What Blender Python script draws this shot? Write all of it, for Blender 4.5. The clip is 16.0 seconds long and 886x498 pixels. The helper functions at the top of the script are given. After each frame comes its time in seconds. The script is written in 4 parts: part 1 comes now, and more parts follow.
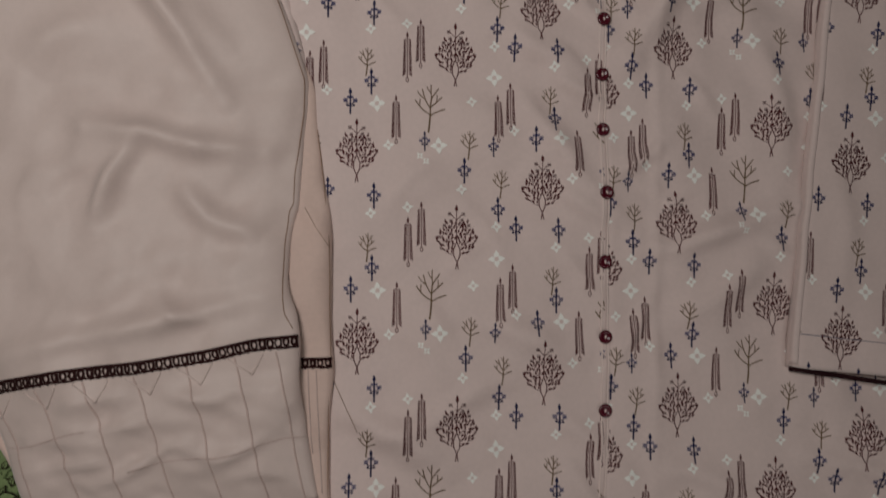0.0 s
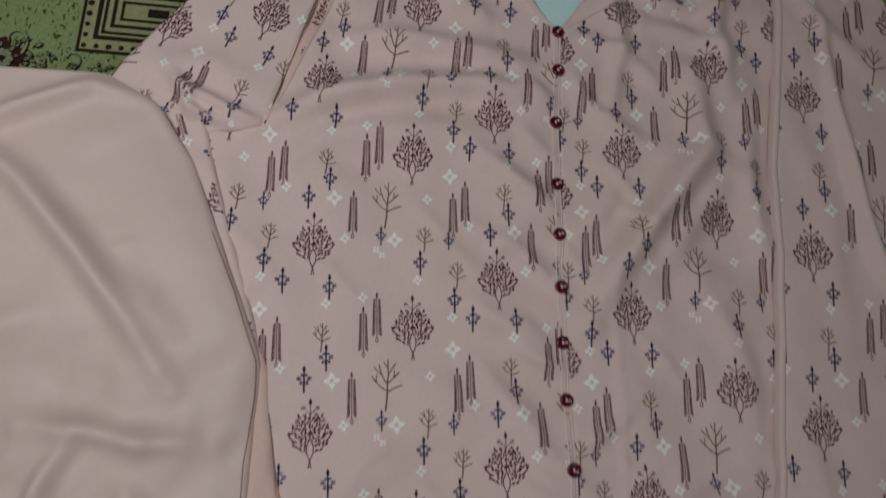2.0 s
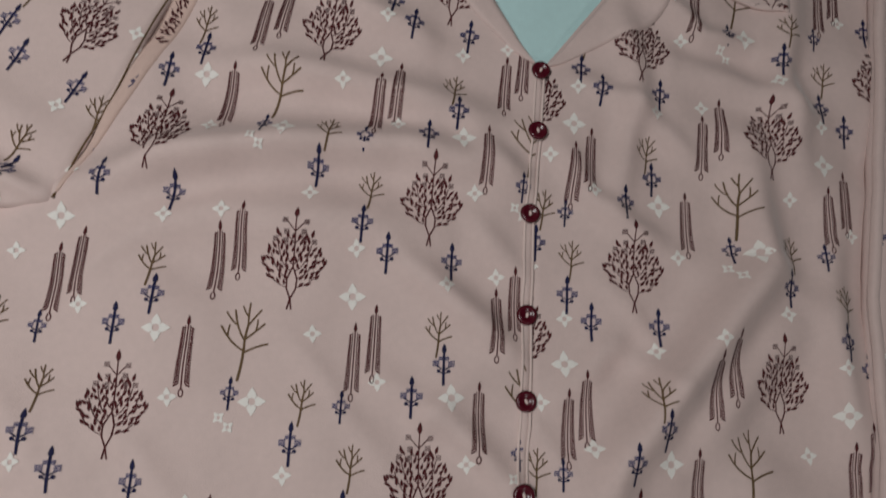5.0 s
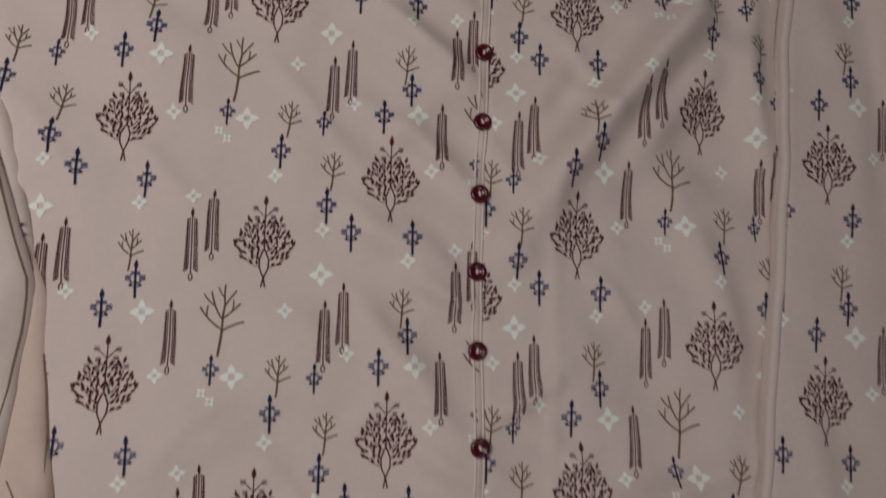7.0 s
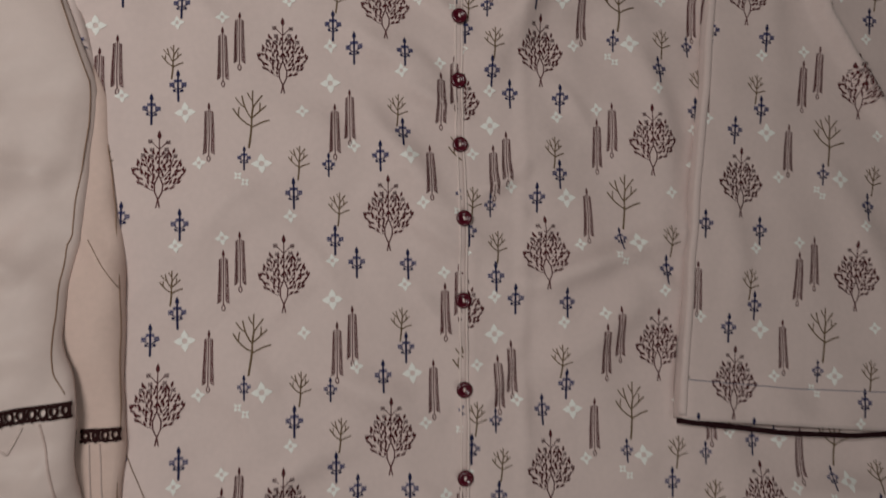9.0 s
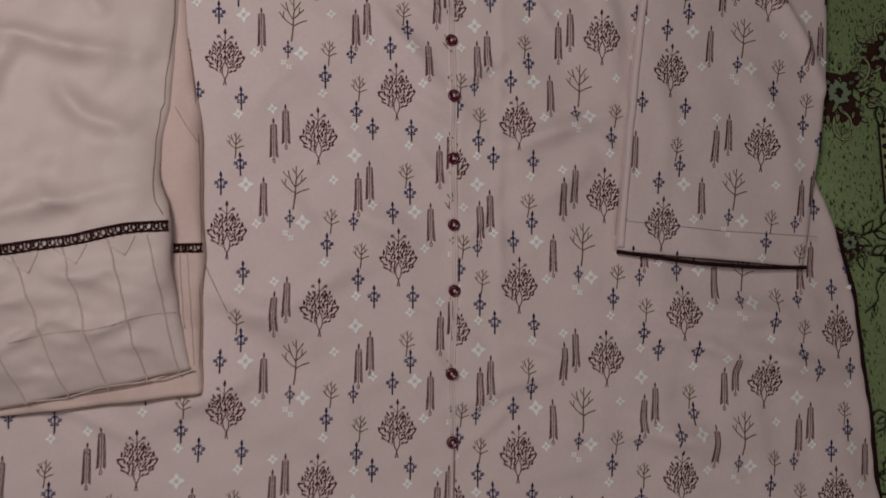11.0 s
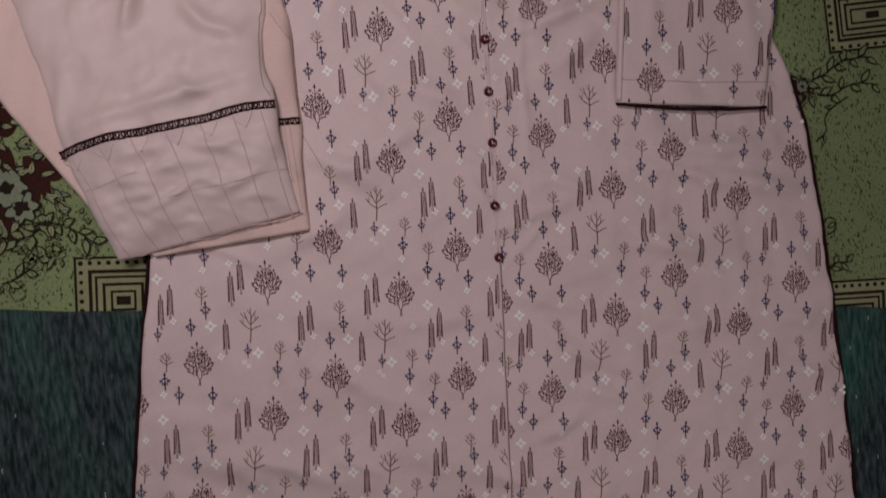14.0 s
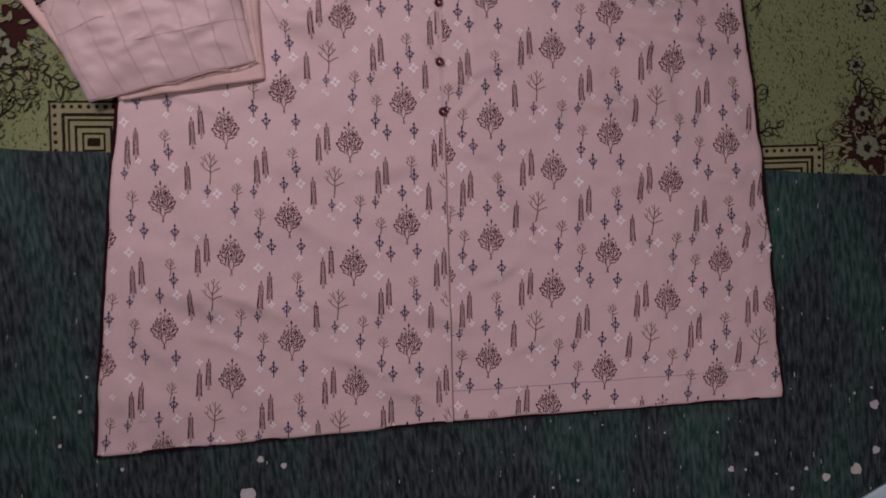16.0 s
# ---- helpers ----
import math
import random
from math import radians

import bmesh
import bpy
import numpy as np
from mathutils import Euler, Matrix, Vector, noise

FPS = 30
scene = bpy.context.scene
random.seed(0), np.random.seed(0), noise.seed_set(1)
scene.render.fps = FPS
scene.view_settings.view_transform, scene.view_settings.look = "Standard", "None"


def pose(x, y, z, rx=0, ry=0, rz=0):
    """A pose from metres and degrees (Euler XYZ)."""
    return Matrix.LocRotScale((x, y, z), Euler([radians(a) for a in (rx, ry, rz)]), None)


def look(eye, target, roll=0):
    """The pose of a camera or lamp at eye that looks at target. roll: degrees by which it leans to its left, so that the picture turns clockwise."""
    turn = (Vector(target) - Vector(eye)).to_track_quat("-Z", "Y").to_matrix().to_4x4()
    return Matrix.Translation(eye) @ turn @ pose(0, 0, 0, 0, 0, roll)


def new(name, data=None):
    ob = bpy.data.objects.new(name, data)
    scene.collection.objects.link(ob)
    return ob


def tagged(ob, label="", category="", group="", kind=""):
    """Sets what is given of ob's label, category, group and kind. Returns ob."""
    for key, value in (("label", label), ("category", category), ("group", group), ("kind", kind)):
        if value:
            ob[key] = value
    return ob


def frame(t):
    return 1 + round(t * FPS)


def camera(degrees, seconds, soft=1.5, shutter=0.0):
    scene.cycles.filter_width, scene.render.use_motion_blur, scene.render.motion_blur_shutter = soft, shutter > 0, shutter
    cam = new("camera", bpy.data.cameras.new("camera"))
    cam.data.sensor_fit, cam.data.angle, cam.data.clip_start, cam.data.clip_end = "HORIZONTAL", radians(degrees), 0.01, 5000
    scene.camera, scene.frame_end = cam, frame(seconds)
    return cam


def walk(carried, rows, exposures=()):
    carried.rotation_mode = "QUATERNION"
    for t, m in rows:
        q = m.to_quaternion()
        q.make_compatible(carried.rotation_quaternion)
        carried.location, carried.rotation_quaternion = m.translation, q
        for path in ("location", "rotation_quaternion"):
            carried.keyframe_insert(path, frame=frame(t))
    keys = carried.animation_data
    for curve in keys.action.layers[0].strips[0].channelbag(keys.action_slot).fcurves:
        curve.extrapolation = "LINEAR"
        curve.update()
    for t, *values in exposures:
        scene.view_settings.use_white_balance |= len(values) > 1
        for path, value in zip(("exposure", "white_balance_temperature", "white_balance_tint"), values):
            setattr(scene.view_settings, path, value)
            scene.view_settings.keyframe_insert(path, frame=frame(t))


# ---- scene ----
cam = camera(66.0, 16.0, 1.7, 0.5)
# seconds, eye, turn in degrees
PATH = [
    (0, -0.09462, 0.22824, 0.44471, 3.067, -3.189, -0.942),
    (0.5, -0.09795, 0.25229, 0.44255, 4.888, -3.294, -1.826),
    (1, -0.09323, 0.27756, 0.44234, 7.554, -3.565, -3.184),
    (1.5, -0.08083, 0.29216, 0.45034, 11.249, -2.277, -3.243),
    (2, -0.07771, 0.33109, 0.44430, 12.982, -4.678, -2.402),
    (2.5, -0.06518, 0.37513, 0.42327, 12.597, -4.846, -0.871),
    (3, -0.03888, 0.39763, 0.39512, 16.630, -6.055, -1.356),
    (3.2, -0.0368, 0.4174, 0.3921, 18.222, -6.106, -1.202),
    (3.7, -0.0249, 0.4353, 0.3656, 19.585, -6.412, -1.055),
    (4.2, -0.0197, 0.4412, 0.3300, 18.285, -6.122, -0.487),
    (4.75, -0.0183, 0.4349, 0.2962, 15.638, -5.538, 0.172),
    (5.3, -0.01763, 0.41637, 0.28476, 13.728, -5.127, 0.380),
    (5.5, -0.01503, 0.39979, 0.28612, 13.628, -5.356, 0.581),
    (6, -0.01510, 0.37775, 0.29343, 12.377, -4.861, 0.085),
    (6.5, -0.01351, 0.36015, 0.30816, 10.202, -5.412, -0.278),
    (7, -0.01313, 0.32849, 0.31628, 8.852, -6.482, -0.395),
    (7.5, -0.02111, 0.29790, 0.33284, 7.908, -6.726, -1.711),
    (8, -0.02544, 0.27986, 0.34228, 7.379, -7.290, -1.849),
    (8.5, -0.03028, 0.26785, 0.35157, 5.937, -7.853, -1.369),
    (9, -0.02630, 0.24164, 0.37790, 4.641, -7.863, -1.982),
    (9.5, -0.01998, 0.22269, 0.40287, 4.035, -8.580, -1.509),
    (9.7, -0.00856, 0.20987, 0.42066, 3.937, -7.637, -1.450),
    (11.8, -0.04883, 0.13344, 0.52871, 1.917, -6.011, -3.458),
    (12, -0.05457, 0.12750, 0.53808, 1.908, -6.286, -4.281),
    (12.5, -0.06090, 0.11573, 0.55629, 1.500, -5.736, -4.989),
    (13, -0.06652, 0.10279, 0.59132, 0.632, -6.281, -5.520),
    (13.5, -0.07979, 0.08863, 0.62216, -0.371, -5.458, -6.212),
    (14, -0.07639, 0.07269, 0.64391, -1.552, -4.988, -5.973),
    (14.5, -0.07525, 0.03673, 0.64668, -2.543, -4.534, -6.032),
    (15, -0.05961, 0.00595, 0.66579, -1.987, -4.044, -5.683),
    (15.5, -0.02744, -0.03767, 0.68597, -3.721, -4.934, -7.039),
    (16, -0.02314, -0.06081, 0.70031, -3.206, -3.644, -4.916),
]
# stops, white balance and tint as the clip's camera drifts
EXPOSURES = [(0.0, -0.57, 6450, 8), (1.0, -0.53, 6350, 6), (2.0, -0.46, 6200, 9), (3.0, -0.28, 6200, 14), (5.5, -0.3, 6300, 8), (6.5, -0.4, 6300, 6), (7.5, -0.36, 6350, 6), (9.0, -0.3, 6400, 7), (12.5, -0.4, 6350, 22), (14.5, -0.3, 6450, 33), (16.0, -0.22, 6550, 46)]
walk(cam, [(t, pose(x, y, z, a, b, c)) for t, x, y, z, a, b, c in PATH], EXPOSURES)

# ---------------------------------------------------------------- light
world = bpy.data.worlds.new("room_air")
scene.world = world
world.use_nodes = True
world.node_tree.nodes["Background"].inputs["Color"].default_value = (1.0, 0.98, 0.96, 1)
world.node_tree.nodes["Background"].inputs["Strength"].default_value = 0.16
# two added lamps, never in view, placed to set the brightness over the cloth
LAMPS = (((-0.33, 0.46, 0.80), (-0.34, 0.53, 0.0), 4.6, 0.30), ((0.28, -0.33, 0.86), (0.02, -0.46, 0.0), 2.2, 0.34))
for eye, target, power, size in LAMPS:
    lamp_data = bpy.data.lights.new("added_lamp_light", "AREA")
    lamp_data.shape, lamp_data.size, lamp_data.energy, lamp_data.color = "DISK", size, power, (1.0, 0.985, 0.94)
    new("added_lamp_light", lamp_data).matrix_world = look(eye, target)


# ---------------------------------------------------------------- materials
def material(name, colour, rough=0.8, sheen=0.0, spot=None, scale=60.0, amount=0.12, bump=0.0, bump_scale=900.0, spec=0.3, wrinkle=0.0):
    """A plain surface: base colour varied at two scales, and fine relief."""
    m = bpy.data.materials.new(name)
    m.use_nodes = True
    nt = m.node_tree
    b = nt.nodes["Principled BSDF"]
    b.inputs["Roughness"].default_value = rough
    b.inputs["Specular IOR Level"].default_value = spec
    if sheen:
        b.inputs["Sheen Weight"].default_value = sheen
        b.inputs["Sheen Roughness"].default_value = 0.5
    co = nt.nodes.new("ShaderNodeTexCoord")
    big = nt.nodes.new("ShaderNodeTexNoise")
    big.inputs["Scale"].default_value, big.inputs["Detail"].default_value = scale * 0.15, 3
    small = nt.nodes.new("ShaderNodeTexNoise")
    small.inputs["Scale"].default_value, small.inputs["Detail"].default_value = scale * 8, 2
    mixv = nt.nodes.new("ShaderNodeMath")
    mixv.operation = "ADD"
    ramp = nt.nodes.new("ShaderNodeMapRange")
    ramp.inputs["From Min"].default_value, ramp.inputs["From Max"].default_value = 0.6, 1.4
    mix = nt.nodes.new("ShaderNodeMix")
    mix.data_type = "RGBA"
    dark = spot or tuple(c * (1 - amount) for c in colour)
    light = tuple(min(1, c * (1 + amount * 0.6)) for c in colour)
    mix.inputs["A"].default_value, mix.inputs["B"].default_value = (*dark, 1), (*light, 1)
    for n in (big, small):
        nt.links.new(co.outputs["Object"], n.inputs["Vector"])
    nt.links.new(big.outputs["Fac"], mixv.inputs[0])
    nt.links.new(small.outputs["Fac"], mixv.inputs[1])
    nt.links.new(mixv.outputs[0], ramp.inputs["Value"])
    nt.links.new(ramp.outputs[0], mix.inputs["Factor"])
    nt.links.new(mix.outputs["Result"], b.inputs["Base Color"])
    if bump:
        fine = nt.nodes.new("ShaderNodeTexNoise")
        fine.inputs["Scale"].default_value, fine.inputs["Detail"].default_value = bump_scale, 2
        nt.links.new(co.outputs["Object"], fine.inputs["Vector"])
        bn = nt.nodes.new("ShaderNodeBump")
        bn.inputs["Strength"].default_value, bn.inputs["Distance"].default_value = bump, 0.0006
        nt.links.new(fine.outputs["Fac"], bn.inputs["Height"])
        nt.links.new(bn.outputs["Normal"], b.inputs["Normal"])
        if wrinkle:
            soft = nt.nodes.new("ShaderNodeTexNoise")
            soft.inputs["Scale"].default_value, soft.inputs["Detail"].default_value, soft.inputs["Distortion"].default_value = 30, 1.0, 0.2
            nt.links.new(co.outputs["Object"], soft.inputs["Vector"])
            wb = nt.nodes.new("ShaderNodeBump")
            wb.inputs["Strength"].default_value, wb.inputs["Distance"].default_value = 0.6, wrinkle
            nt.links.new(soft.outputs["Fac"], wb.inputs["Height"])
            nt.links.new(wb.outputs["Normal"], bn.inputs["Normal"])
    return m


def rug_material():
    """Olive pile with small dark flecks."""
    m = material("olive_pile", (0.215, 0.27, 0.12), 0.95, 0.15, None, 45, 0.3, 0.5, 700, 0.1)
    nt = m.node_tree
    b = nt.nodes["Principled BSDF"]
    was = b.inputs["Base Color"].links[0].from_socket
    co = nt.nodes["Texture Coordinate"]
    v = nt.nodes.new("ShaderNodeTexNoise")
    v.inputs["Scale"].default_value, v.inputs["Detail"].default_value, v.inputs["Distortion"].default_value = 420, 2.0, 0.4
    mp = nt.nodes.new("ShaderNodeMapping")
    mp.inputs["Scale"].default_value = (1.25, 0.6, 1)
    nt.links.new(co.outputs["Object"], mp.inputs["Vector"])
    nt.links.new(mp.outputs["Vector"], v.inputs["Vector"])
    r = nt.nodes.new("ShaderNodeMapRange")
    r.inputs["From Min"].default_value, r.inputs["From Max"].default_value = 0.585, 0.635
    nt.links.new(v.outputs["Fac"], r.inputs["Value"])
    mix = nt.nodes.new("ShaderNodeMix")
    mix.data_type = "RGBA"
    mix.inputs["B"].default_value = (0.04, 0.055, 0.02, 1)
    nt.links.new(r.outputs[0], mix.inputs["Factor"])
    nt.links.new(was, mix.inputs["A"])
    nt.links.new(mix.outputs["Result"], b.inputs["Base Color"])
    return m


def mat_material():
    """Dark green weave with long streaks along the threads."""
    m = bpy.data.materials.new("dark_green_weave")
    m.use_nodes = True
    nt = m.node_tree
    b = nt.nodes["Principled BSDF"]
    b.inputs["Roughness"].default_value, b.inputs["Specular IOR Level"].default_value = 0.85, 0.15
    co = nt.nodes.new("ShaderNodeTexCoord")

    def streak(sx, sy, detail):
        mp = nt.nodes.new("ShaderNodeMapping")
        mp.inputs["Scale"].default_value = (sx, sy, 1)
        mp.inputs["Rotation"].default_value = (0, 0, radians(2))
        n = nt.nodes.new("ShaderNodeTexNoise")
        n.inputs["Scale"].default_value, n.inputs["Detail"].default_value = 1.0, detail
        nt.links.new(co.outputs["Object"], mp.inputs["Vector"])
        nt.links.new(mp.outputs["Vector"], n.inputs["Vector"])
        return n

    wide, fine, patch = streak(260, 52, 5), streak(620, 120, 3), streak(9, 4, 2)
    r1 = nt.nodes.new("ShaderNodeValToRGB")
    r1.color_ramp.elements[0].position, r1.color_ramp.elements[0].color = 0.38, (0.009, 0.016, 0.017, 1)
    r1.color_ramp.elements[1].position, r1.color_ramp.elements[1].color = 0.72, (0.066, 0.090, 0.092, 1)
    nt.links.new(wide.outputs["Fac"], r1.inputs["Fac"])
    green = nt.nodes.new("ShaderNodeMix")
    green.data_type, green.blend_type = "RGBA", "ADD"
    green.inputs["B"].default_value = (0.0, 0.046, 0.024, 1)
    r2 = nt.nodes.new("ShaderNodeMapRange")
    r2.inputs["From Min"].default_value, r2.inputs["From Max"].default_value = 0.46, 0.70
    nt.links.new(patch.outputs["Fac"], r2.inputs["Value"])
    nt.links.new(r2.outputs[0], green.inputs["Factor"])
    nt.links.new(r1.outputs["Color"], green.inputs["A"])
    pale = nt.nodes.new("ShaderNodeMix")
    pale.data_type = "RGBA"
    pale.inputs["B"].default_value = (0.22, 0.27, 0.26, 1)
    r3 = nt.nodes.new("ShaderNodeMapRange")
    r3.inputs["From Min"].default_value, r3.inputs["From Max"].default_value, r3.inputs["To Max"].default_value = 0.62, 0.80, 0.6
    nt.links.new(fine.outputs["Fac"], r3.inputs["Value"])
    nt.links.new(r3.outputs[0], pale.inputs["Factor"])
    nt.links.new(green.outputs["Result"], pale.inputs["A"])
    nt.links.new(pale.outputs["Result"], b.inputs["Base Color"])
    bn = nt.nodes.new("ShaderNodeBump")
    bn.inputs["Strength"].default_value, bn.inputs["Distance"].default_value = 0.6, 0.0008
    nt.links.new(fine.outputs["Fac"], bn.inputs["Height"])
    nt.links.new(bn.outputs["Normal"], b.inputs["Normal"])
    return m


PINK = (0.70, 0.545, 0.515)
CLOTH = material("pink_cotton", PINK, 0.72, 0.25, None, 40, 0.05, 0.25, 1600, 0.25, 0.0030)
CREAM = material("peach_satin_cotton", (0.65, 0.508, 0.47), 0.55, 0.3, None, 30, 0.04, 0.15, 1600, 0.4, 0.002)
PEACH = material("peach_lining", (0.69, 0.50, 0.44), 0.75, 0.2, None, 40, 0.06, 0.2, 1600, 0.2, 0.003)
PALE_BLUE = material("pale_blue_lining", (0.56, 0.79, 0.80), 0.7, 0.1, None, 30, 0.05, 0.2, 1400, 0.2)
BROWN = material("maroon_brown_print", (0.092, 0.017, 0.020), 0.85, 0, None, 80, 0.35)
NAVY = material("navy_print", (0.016, 0.016, 0.062), 0.85, 0, None, 80, 0.3)
NAVY_TUFT = material("dull_blue_print", (0.075, 0.073, 0.170), 0.85, 0, None, 80, 0.2)
GREYBLUE = material("grey_blue_print", (0.30, 0.27, 0.33), 0.85, 0, None, 80, 0.2)
OLIVE = material("olive_brown_print", (0.150, 0.092, 0.046), 0.85, 0, None, 80, 0.3)
TUFT = material("grey_brown_print", (0.17, 0.105, 0.105), 0.85, 0, None, 80, 0.2)
WHITE = material("white_print", (0.88, 0.84, 0.80), 0.8, 0, None, 80, 0.05)
PIPING = material("dark_maroon_piping", (0.024, 0.007, 0.009), 0.9, 0, None, 80, 0.3, 0, 1, 0.08)
LACE = material("dark_brown_lace", (0.030, 0.010, 0.010), 0.9, 0, None, 120, 0.4, 0, 1, 0.08)
BUTTON = material("maroon_button", (0.085, 0.005, 0.014), 0.25, 0, None, 200, 0.2, 0, 1, 0.5)
THREAD = material("pale_pink_thread", (0.78, 0.62, 0.58), 0.8, 0.1, None, 200, 0.08)
# darker copy of the peach cloth: the shade along the tucks as colour
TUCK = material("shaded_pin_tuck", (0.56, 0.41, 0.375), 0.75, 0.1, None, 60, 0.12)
RUG = rug_material()
RUG_DARK = material("dark_brown_pile", (0.022, 0.014, 0.009), 0.95, 0.1, None, 60, 0.4, 0.5, 700, 0.1)
RUG_MAROON = material("dark_maroon_pile", (0.042, 0.014, 0.010), 0.95, 0.1, None, 60, 0.4, 0.5, 700, 0.1)
RUG_TAN = material("tan_pile", (0.28, 0.29, 0.15), 0.95, 0.15, None, 60, 0.3, 0.5, 700, 0.1)
RUG_GREY = material("grey_green_pile", (0.20, 0.235, 0.15), 0.95, 0.15, None, 60, 0.3, 0.5, 700, 0.1)
MAT = mat_material()
TEAL = material("dark_teal_cloth", (0.035, 0.105, 0.10), 0.85, 0.1, None, 50, 0.3, 0.3, 800, 0.2)
# brown of the seams and threads, also used as painted shade in the slit
SEAM = material("stitching_and_slit_shade", (0.32, 0.20, 0.145), 0.85, 0, None, 90, 0.3)
SPECK = material("white_paint_fleck", (0.55, 0.58, 0.52), 0.8, 0, None, 300, 0.3)
WALL = material("painted_plaster", (0.62, 0.58, 0.52), 0.9, 0, None, 6, 0.08, 0.1, 60)
SHADE = material("lamp_metal", (0.5, 0.48, 0.45), 0.4, 0, None, 40, 0.1)


# ---------------------------------------------------------------- helpers
def part(name, bm, mat, parent=None, label="", smooth=True):
    me = bpy.data.meshes.new(name)
    bm.to_mesh(me)
    bm.free()
    me.materials.append(mat)
    if smooth:
        me.polygons.foreach_set("use_smooth", [True] * len(me.polygons))
    ob = new(name, me)
    if parent:
        ob.parent = parent
    if label:
        tagged(ob, label)
    return ob


def raw_part(name, verts, faces, mat, parent=None, label="", smooth=False):
    me = bpy.data.meshes.new(name)
    me.from_pydata(verts, [], faces)
    me.materials.append(mat)
    if smooth:
        me.polygons.foreach_set("use_smooth", [True] * len(me.polygons))
    ob = new(name, me)
    if parent:
        ob.parent = parent
    if label:
        tagged(ob, label)
    return ob


def poly_at(pts, s):
    """The point at the share s of a polyline's length, for an array of shares."""
    p = np.array(pts, float)
    d = np.r_[0, np.cumsum(np.hypot(*np.diff(p, axis=0).T))]
    d /= d[-1]
    return np.stack([np.interp(s, d, p[:, 0]), np.interp(s, d, p[:, 1])], -1)


def smooth_line(pts, n=80, passes=2):
    """A polyline with its corners cut."""
    p = [np.array(q, float) for q in pts]
    for _ in range(passes):
        out = [p[0]]
        for a, b in zip(p, p[1:]):
            out += [a * 0.75 + b * 0.25, a * 0.25 + b * 0.75]
        p = out + [p[-1]]
    return [tuple(q) for q in p]


def inside(poly, x, y):
    hit = False
    j = len(poly) - 1
    for i in range(len(poly)):
        (xi, yi), (xj, yj) = poly[i], poly[j]
        if (yi > y) != (yj > y) and x < (xj - xi) * (y - yi) / (yj - yi) + xi:
            hit = not hit
        j = i
    return hit


def fold(x, y, pts, w, h):
    """A soft ridge along a polyline, fading to its ends."""
    best = np.full(np.shape(x), 1e9)
    along = np.zeros(np.shape(x))
    p = np.array(pts, float)
    seg = np.hypot(*np.diff(p, axis=0).T)
    total, run = seg.sum(), 0.0
    for (ax, ay), (bx, by), ln in zip(p, p[1:], seg):
        t = np.clip(((x - ax) * (bx - ax) + (y - ay) * (by - ay)) / ln**2, 0, 1)
        d = np.hypot(x - ax - t * (bx - ax), y - ay - t * (by - ay))
        near = d < best
        best = np.where(near, d, best)
        along = np.where(near, (run + t * ln) / total, along)
        run += ln
    fade = np.sin(np.clip(along, 0.04, 0.96) * math.pi) ** 0.6
    return h * fade * np.exp(-((best / w) ** 2))


def ripples(x, y, seed, height, size, count=14):
    """Low uneven waves, never below zero."""
    rng = np.random.RandomState(seed)
    z = np.zeros(np.shape(x))
    for _ in range(count):
        a, k, ph = rng.uniform(0, 2 * math.pi), 2 * math.pi / (size * rng.uniform(0.6, 1.7)), rng.uniform(0, 6.3)
        z = z + np.sin(k * (x * math.cos(a) + y * math.sin(a)) + ph)
    return height * (0.5 + 0.5 * np.tanh(z / math.sqrt(count)))


def sheet(name, left, right, z_of, thick, mat, parent, step=0.003, roll=(0, 0), label=""):
    """Cloth between two edge lines, with its thickness and rolled edges. Returns the part and its outline."""
    left, right = smooth_line(left), smooth_line(right)
    length = max(sum(math.dist(a, b) for a, b in zip(e, e[1:])) for e in (left, right))
    nv = int(length / step) + 1
    s = np.linspace(0, 1, nv)
    lp, rp = poly_at(left, s), poly_at(right, s)
    wide = np.hypot(*(rp - lp).T).max()
    nu = int(wide / step) + 1
    u = np.linspace(0, 1, nu)[None, :, None]
    p = lp[:, None] * (1 - u) + rp[:, None] * u
    z = z_of(p[..., 0], p[..., 1])
    span = np.hypot(*(rp - lp).T)[:, None]
    for side, r in zip((u[..., 0], 1 - u[..., 0]), roll):
        if r:
            d = np.clip(side * span / r, 0, 1)
            z = z - thick * 0.8 * (1 - np.sqrt(np.clip(1 - (1 - d) ** 2, 0, 1)))
    top = np.concatenate([p, z[..., None]], -1).reshape(-1, 3)
    low = top - np.array([0, 0, thick])
    n = nu * nv
    i = (np.arange(nv - 1)[:, None] * nu + np.arange(nu - 1)[None]).ravel()
    faces = np.stack([i, i + 1, i + nu + 1, i + nu], -1)
    under = np.stack([i + n, i + nu + n, i + nu + 1 + n, i + 1 + n], -1)
    rim = list(range(nu)) + [r * nu + nu - 1 for r in range(1, nv)] + list(range(n - 2, n - nu - 1, -1)) + [r * nu for r in range(nv - 2, 0, -1)]
    edge = [(a, a + n, b + n, b) for a, b in zip(rim, rim[1:] + rim[:1])]
    ob = raw_part(name, np.concatenate([top, low]).tolist(), faces.tolist() + under.tolist() + edge, mat, parent, label, True)
    return ob, [tuple(q) for q in left] + [tuple(q) for q in right[::-1]]


